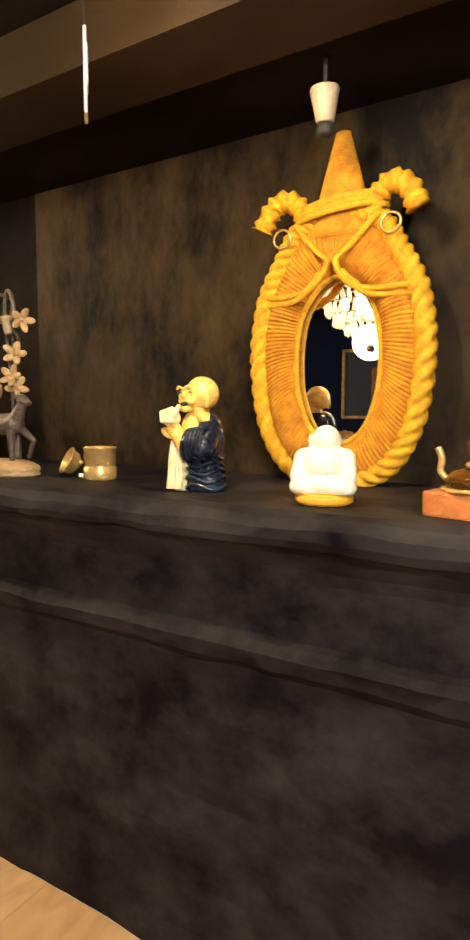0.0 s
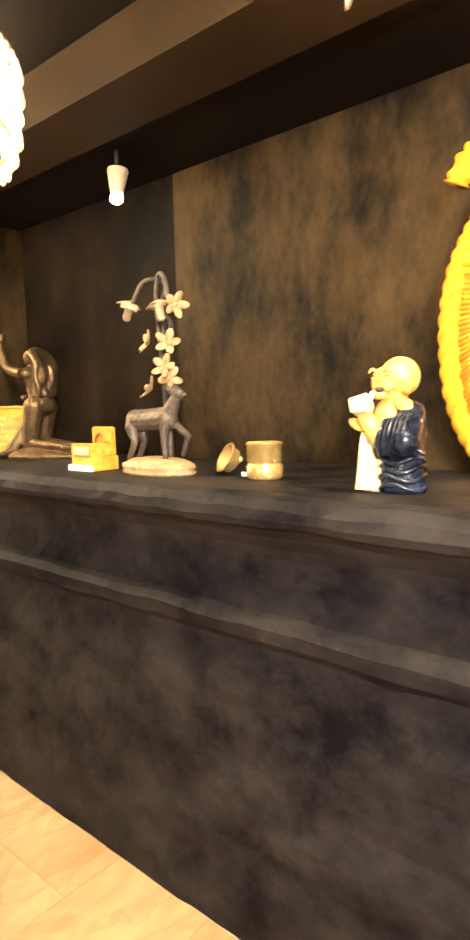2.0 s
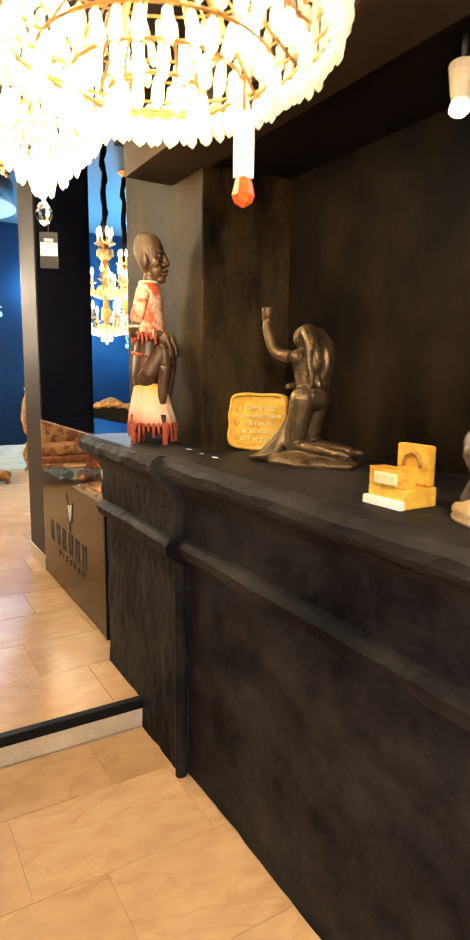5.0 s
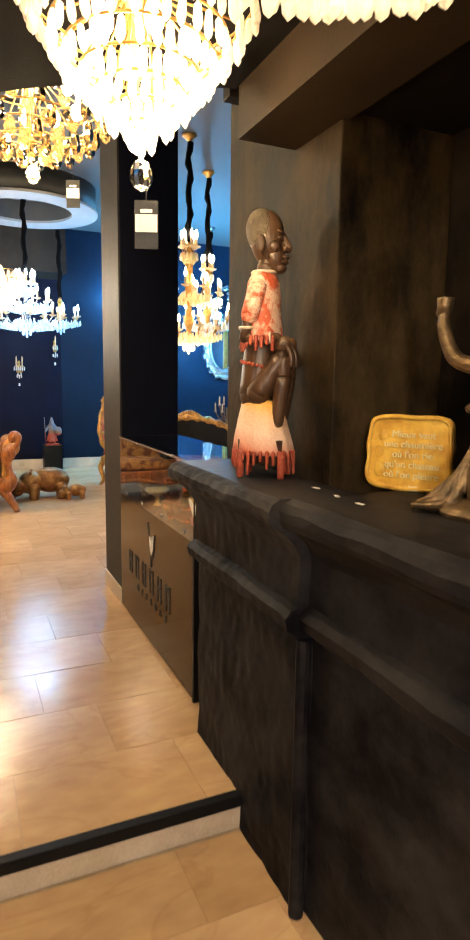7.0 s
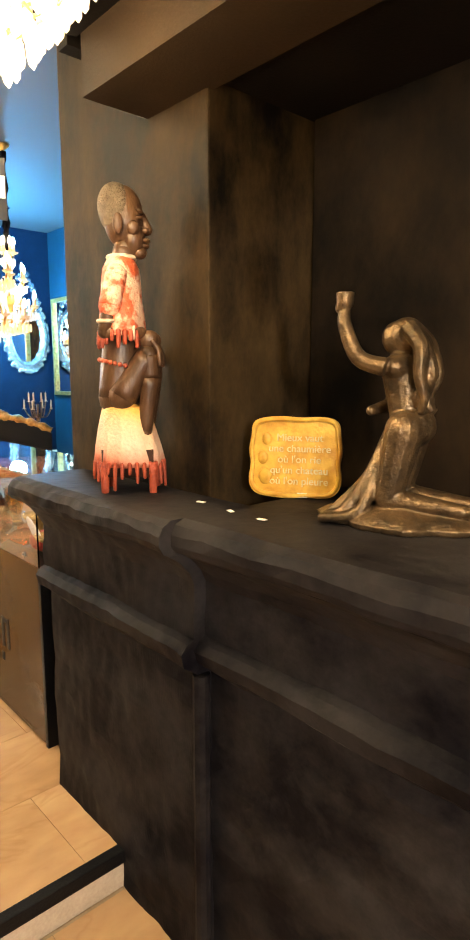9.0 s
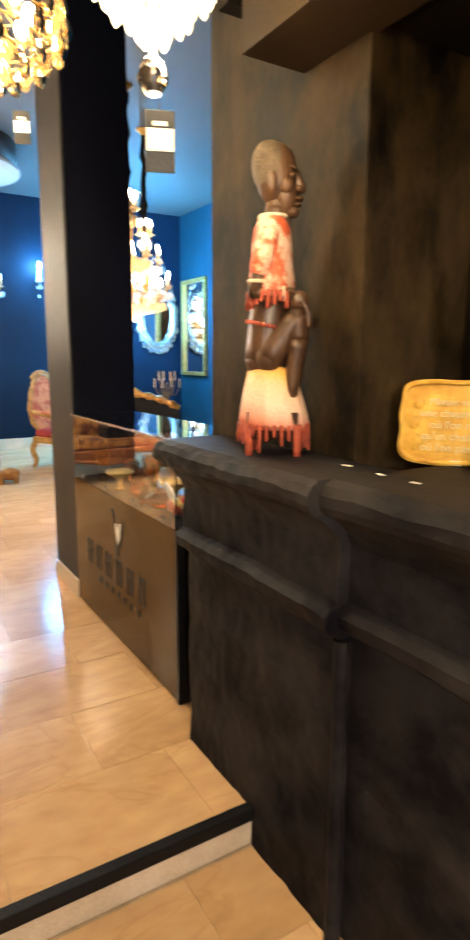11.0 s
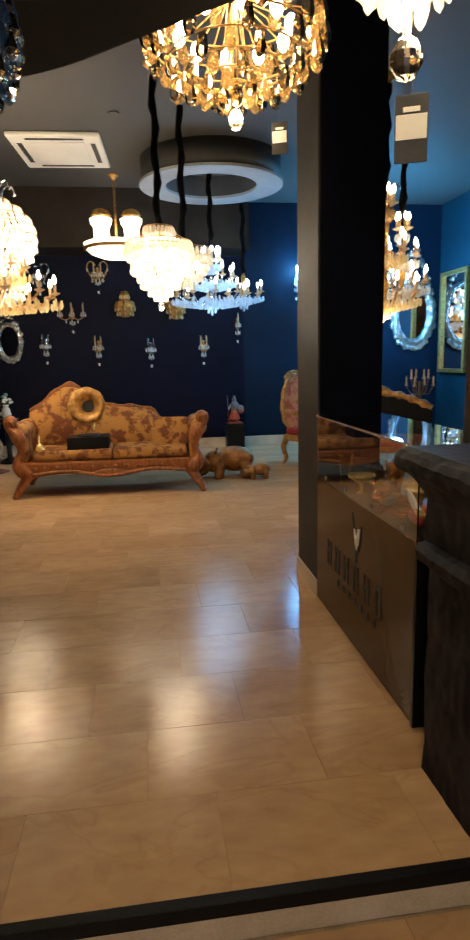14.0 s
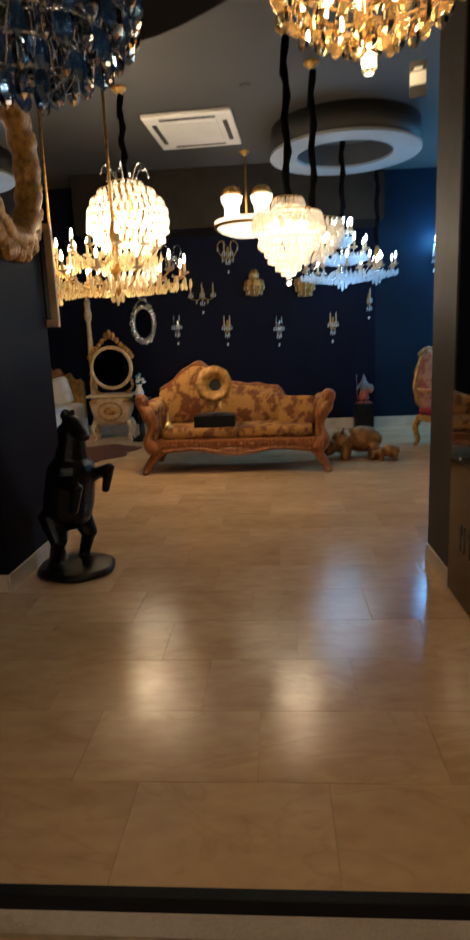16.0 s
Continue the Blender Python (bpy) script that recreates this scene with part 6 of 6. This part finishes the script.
# ---- figures on the raised floor ----
def rearing_horse():
    bm = B()
    lathe(bm, [(0.0, 0.0), (0.20, 0.0), (0.21, 0.02), (0.195, 0.045), (0.12, 0.06), (0.0, 0.065)], 36, Matrix.Diagonal((1, 0.85, 1, 1)), lambda a, i: 1 + 0.03 * math.sin(6 * a))
    ball(bm, (-0.03, 0, 0.40), (0.13, 0.11, 0.14))
    limb(bm, (-0.02, 0, 0.42), (0.03, 0, 0.64), 0.12, 0.115)
    limb(bm, (0.03, 0, 0.66), (0.07, 0, 0.90), 0.085, 0.05)
    limb(bm, (0.07, 0, 0.93), (0.155, 0, 0.86), 0.048, 0.028)
    for s in (-1, 1):
        ball(bm, (0.045, s * 0.025, 0.985), (0.012, 0.01, 0.032))
        limb(bm, (-0.06, s * 0.07, 0.36), (0.0, s * 0.085, 0.22), 0.065, 0.042)
        limb(bm, (0.0, s * 0.085, 0.22), (-0.06, s * 0.085, 0.06), 0.036, 0.028)
        limb(bm, (0.08, s * 0.07, 0.60), (0.20, s * 0.09, 0.62 + 0.04 * s), 0.042, 0.028)
        limb(bm, (0.20, s * 0.09, 0.62 + 0.04 * s), (0.16, s * 0.09, 0.48 + 0.04 * s), 0.026, 0.02)
    for k in range(9):
        z = 0.98 - 0.045 * k
        ball(bm, (0.02 - 0.012 * k, 0.012 * math.sin(k * 2), z), (0.03, 0.02, 0.04), (0, 30, 0), 10, 6)
    tube(bm, spline([(-0.13, 0, 0.45), (-0.19, 0, 0.36), (-0.17, 0, 0.2), (-0.13, 0, 0.06)], 6), [0.045 - 0.001 * i for i in range(19)], 10)
    ob = part("horse_statue", bm, BLACKRES)
    tagged(ob, "glossy black statue of a rearing horse on oval base", "statue")
    ob.matrix_basis = pose(-6.20, -0.61, UP, 0, 0, 55) @ Matrix.Diagonal((1.2, 1.35, 1.0, 1))
    sculpt(ob, 0.007, 2)


def hippos():
    bm = B()
    for x, s in ((0.0, 1.0), (0.30, 0.5)):
        y = 0.0 if s == 1 else -0.10
        q = lambda a, b, c: (x + a * s, y + b * s, c * s)
        ball(bm, q(0.06, 0.06, 0.19), (0.20 * s, 0.13 * s, 0.135 * s))
        ball(bm, q(-0.14, 0.0, 0.17), (0.12 * s, 0.115 * s, 0.12 * s))
        ball(bm, q(-0.25, -0.05, 0.14), (0.075 * s, 0.095 * s, 0.075 * s))
        ball(bm, q(-0.27, -0.05, 0.085), (0.065 * s, 0.085 * s, 0.05 * s))
        for sy in (-1, 1):
            ball(bm, q(-0.13, sy * 0.07, 0.285), (0.016 * s, 0.016 * s, 0.024 * s))
            ball(bm, q(-0.28, -0.05 + sy * 0.04, 0.195), 0.018 * s)
            limb(bm, q(-0.10, sy * 0.09, 0.12), q(-0.10, sy * 0.10, 0.03), 0.055 * s, 0.05 * s)
            limb(bm, q(0.17, 0.06 + sy * 0.08, 0.12), q(0.17, 0.06 + sy * 0.09, 0.03), 0.06 * s, 0.052 * s)
    ob = part("hippo_statue", bm, HIPPO)
    tagged(ob, "copper gold statue of a hippo with its calf", "statue")
    ob.matrix_basis = pose(-9.72, 1.58, UP - 0.005, 0, 0, 80) @ Matrix.Scale(1.15, 4)
    sculpt(ob, 0.009, 3)


rearing_horse()
hippos()
kn = wall(1.821, 0.744)
stand = tagged(part("plinth", box(B(), -0.12, 0.12, -0.14, 0.14, 0, 0.40, 0.012), BLACKRES), "square black plinth by the back wall", "plinth")
stand.location = (-12.1, kn[0], UP)
bm = B()
box(bm, -0.07, 0.07, -0.1, 0.1, 0, 0.02)
for s in (-1, 1):
    limb(bm, (0, s * 0.03, 0.02), (0, s * 0.03, 0.16), 0.022, 0.028)
limb(bm, (0, 0, 0.16), (0, 0, 0.29), 0.05, 0.06)
lathe(bm, [(0.085, 0.06), (0.075, 0.12), (0.05, 0.2)], 16)
ball(bm, (0, 0, 0.36), 0.035)
ball(bm, (0, 0, 0.40), (0.012, 0.02, 0.035))
limb(bm, (0, -0.06, 0.28), (0.05, -0.1, 0.22), 0.02, 0.016)
limb(bm, (0, 0.06, 0.28), (0.05, 0.09, 0.2), 0.02, 0.016)
ball(bm, (0.06, 0.09, 0.22), (0.015, 0.055, 0.07))
tube(bm, [(0.05, -0.1, 0.0), (0.05, -0.115, 0.44)], 0.006, 6)
ob = part("knight_figure", bm, banded("red and silver painted metal", [(0.0, (0.35, 0.06, 0.03)), (0.42, (0.25, 0.13, 0.08)), (0.5, (0.16, 0.16, 0.18))], (0, 0, 1), 0.02, 0.35, 0.2, 0.0, 0.44))
tagged(ob, "small armoured knight figure with a lance", "figurine")
ob.matrix_basis = pose(-12.1, kn[0], UP + 0.40)
sculpt(ob, 0.005, 1)


# ---- bedroom corner ----
def vanity():
    ob = thing("vanity_chest", (-11.75, -1.80, UP), "cream bombe chest with carved gilt ornament", "chest of drawers", turn=6)
    part("body", lathe(B(), [(0.20, 0.24), (0.24, 0.30), (0.30, 0.45), (0.32, 0.58), (0.28, 0.66)], 28, Matrix.Diagonal((0.75, 1, 1, 1)), lambda a, i: (abs(math.cos(a)) ** 5 + abs(math.sin(a)) ** 5) ** (-0.2)), CREAM, ob, "swelling cream body", True)
    part("top", box(B(), -0.25, 0.25, -0.34, 0.34, 0.66, 0.70, 0.012), CREAM, ob)
    part("ornament", tube(B(), [(0.245, 0.17 * math.sin(a), 0.46 + 0.13 * math.cos(a)) for a in [2 * math.pi * k / 30 for k in range(30)]], [0.014 + 0.006 * math.sin(3 * k) for k in range(30)], 8, True), GILT, ob, "oval gilt scroll", True)
    part("ornament", ball(B(), (0.235, 0, 0.46), (0.02, 0.10, 0.06)), GILT, ob, "", True)
    for s in (-1, 1):
        for x in (-0.16, 0.18):
            part("leg", tube(B(), spline([(x, s * 0.24, 0.30), (x * 1.2, s * 0.29, 0.18), (x, s * 0.25, 0.07), (x * 1.2, s * 0.28, 0.01)], 5), [0.04 - 0.0015 * i for i in range(16)], 8), CREAM, ob, "", True)
        part("drawer_mount", ball(B(), (0.22, s * 0.24, 0.60), (0.015, 0.06, 0.025)), GILT, ob, "", True)
    mir = thing("vanity_mirror", (-11.78, -1.78, UP + 0.70), "round mirror in cream frame with gilt crest", "mirror")
    part("frame", tube(B(), [(0, 0.30 * math.sin(a), 0.38 - 0.30 * math.cos(a)) for a in [2 * math.pi * k / 48 for k in range(48)]], 0.028, 10, True), CREAM, mir, "", True)
    bm = B()
    for k in range(15):
        a = (k - 7) * 0.16
        ball(bm, (0, 0.36 * math.sin(a), 0.40 + 0.33 * math.cos(a) + 0.14 * math.exp(-(a / 0.35) ** 2)), (0.03, 0.035, 0.04 + 0.03 * math.exp(-(a / 0.3) ** 2)), u=10, v=6)
    part("crest", bm, GILT, mir, "tall pierced gilt crest", True)
    part("glass", lathe(B(), [(0.0, 0.0), (0.285, 0.0), (0.285, 0.006), (0.0, 0.006)], 40, pose(0, 0, 0.38, 0, 90, 0)), MIRROR, mir)
    for s in (-1, 1):
        part("bracket", tube(B(), spline([(0, s * 0.2, 0.0), (0, s * 0.30, 0.1), (0, s * 0.27, 0.25)], 5), 0.022, 8), GILT, mir, "", True)


vanity()
bed = thing("bed", (-11.3, -2.86, UP), "four-poster bed with gilt headboard and white linen", "bed")
part("mattress", box(B(), -0.9, 0.85, -0.8, 0.5, 0.25, 0.55, 0.08), LINEN, bed, "white bedspread", True)
part("skirt", box(B(), -0.92, 0.87, -0.82, 0.52, 0.02, 0.3, 0.02), LINEN, bed)
part("pillow", box(B(), -0.28, 0.28, -0.10, 0.10, 0.0, 0.42, 0.08, pose(-0.5, 0.2, 0.52, 0, -15, 80)), LINEN, bed, "upright white pillow", True)
part("headboard", prism(B(), [(-0.75, 0.2), (0.5, 0.2)] + [(0.5 - 1.25 * k / 24, 0.85 + 0.25 * math.sin(math.pi * k / 24) + 0.04 * math.sin(k * 1.9)) for k in range(25)], -0.04, 0.04, pose(-0.92, 0, 0, 90, 0, 90)), GILT, bed, "carved gilt headboard")
for y in (-0.78, 0.62):
    part("bed_post", lathe(B(), [(0.05, 0.0), (0.055, 0.3), (0.04, 0.35), (0.065, 0.42), (0.04, 0.5), (0.055, 0.6), (0.055, 0.9), (0.035, 0.95), (0.06, 1.0), (0.035, 1.05), (0.048, 1.2), (0.03, 1.75), (0.05, 1.8), (0.06, 1.88), (0.04, 1.95), (0.05, 2.05), (0.0, 2.12)], 18, Matrix.Translation((-0.55, y + 0.15, 0))), CREAM, bed, "turned cream post with gilt finial", True)
part("bed_throw", box(B(), 0.1, 0.86, -0.81, 0.53, 0.552, 0.575, 0.01), LINEN, bed)
random.seed(3)
hide = []
for k in range(60):
    a = 2 * math.pi * k / 60
    r = 1 + 0.13 * math.sin(3 * a + 0.6) + 0.08 * math.sin(7 * a) + 0.05 * random.random()
    hide.append((0.62 * r * math.cos(a), 0.62 * r * math.sin(a)))
rug = tagged(part("cowhide_rug", prism(B(), hide, 0, 0.009), HIDE), "brown cowhide rug with ragged edge", "rug")
rug.location = (-10.55, -1.85, UP + 0.002)
tab = tagged(part("side_table", lathe(B(), [(0.16, 0.0), (0.14, 0.03), (0.04, 0.08), (0.035, 0.55), (0.15, 0.60), (0.17, 0.63)], 20), BLACKRES, None, "", True), "slim dark round side table", "table")
tab.location = (-11.6, -1.34, UP)
vase = thing("flower_vase", (-11.6, -1.34, UP + 0.63), "white porcelain vase with teal and white flowers", "vase")
part("vase", lathe(B(), [(0.04, 0.0), (0.07, 0.06), (0.05, 0.14), (0.03, 0.17), (0.05, 0.2)], 18), LINEN, vase, "", True)
TEAL = material("teal petals", (0.10, 0.32, 0.32), (0.06, 0.2, 0.2), rough=0.7)
random.seed(8)
for k in range(16):
    a, r = random.random() * 6.28, 0.09 * random.random()
    part("bloom", ball(B(), (r * math.cos(a), r * math.sin(a), 0.22 + 0.13 * random.random()), (0.025, 0.025, 0.02), u=8, v=5), TEAL if k % 2 else LINEN, vase)

# ---- floor tiles ----
def tile_mesh(w, d):
    bm = B()
    box(bm, -w / 2, w / 2, -d / 2, d / 2, -0.012, 0)
    for v in bm.verts:
        if v.co.z > -0.001:
            v.co.x -= 0.0005 * math.copysign(1, v.co.x)
            v.co.y -= 0.0005 * math.copysign(1, v.co.y)
    me = bpy.data.meshes.new("tile")
    bm.to_mesh(me)
    bm.free()
    me.materials.append(MARBLE)
    return me


def lay(parent, x_from, x_to, y_from, y_to, z, row, length, near):
    """Rows of marble tiles in running bond; those outside the near stretch are joined."""
    full = tile_mesh(row - 0.001, length - 0.001)
    rest = B()
    count = 0
    i = 0
    x = x_from
    while x > x_to + 0.05:
        x1 = max(x - row, x_to)
        y = y_from - length * ((i * 0.37) % 1.0)
        while y < y_to - 0.02:
            a, b = max(y, y_from), min(y + length, y_to)
            if b - a > 0.03:
                whole = b - a > length - 0.002 and x - x1 > row - 0.002
                cx, cy = (x + x1) / 2, (a + b) / 2
                if count < 300 and near(cx, cy):
                    me = full if whole else tile_mesh(x - x1 - 0.001, b - a - 0.001)
                    ob = new("tile", me)
                    ob.location = (cx, cy, z + 0.0003 * math.sin(cx * 57 + cy * 91))
                    ob.parent = parent
                    count += 1
                else:
                    box(rest, x1 + 0.001, x - 0.001, a + 0.001, b - 0.001, z - 0.012, z)
            y += length
        x = x1
        i += 1
    if len(rest.verts):
        tagged(part("far_tiles", rest, MARBLE, parent), kind="stuff")
    else:
        rest.free()


lay(floor_up, EDGE - 0.004, BACK + 0.015, LEFT, RIGHT, UP, 0.385, 0.60, lambda x, y: -2.6 < y < 2.6 and x > -10.5)
lay(floor_low, 2.2, EDGE + 0.034, -2.6, 1.545, LOW, 0.385, 0.60, lambda x, y: x < 0.6)
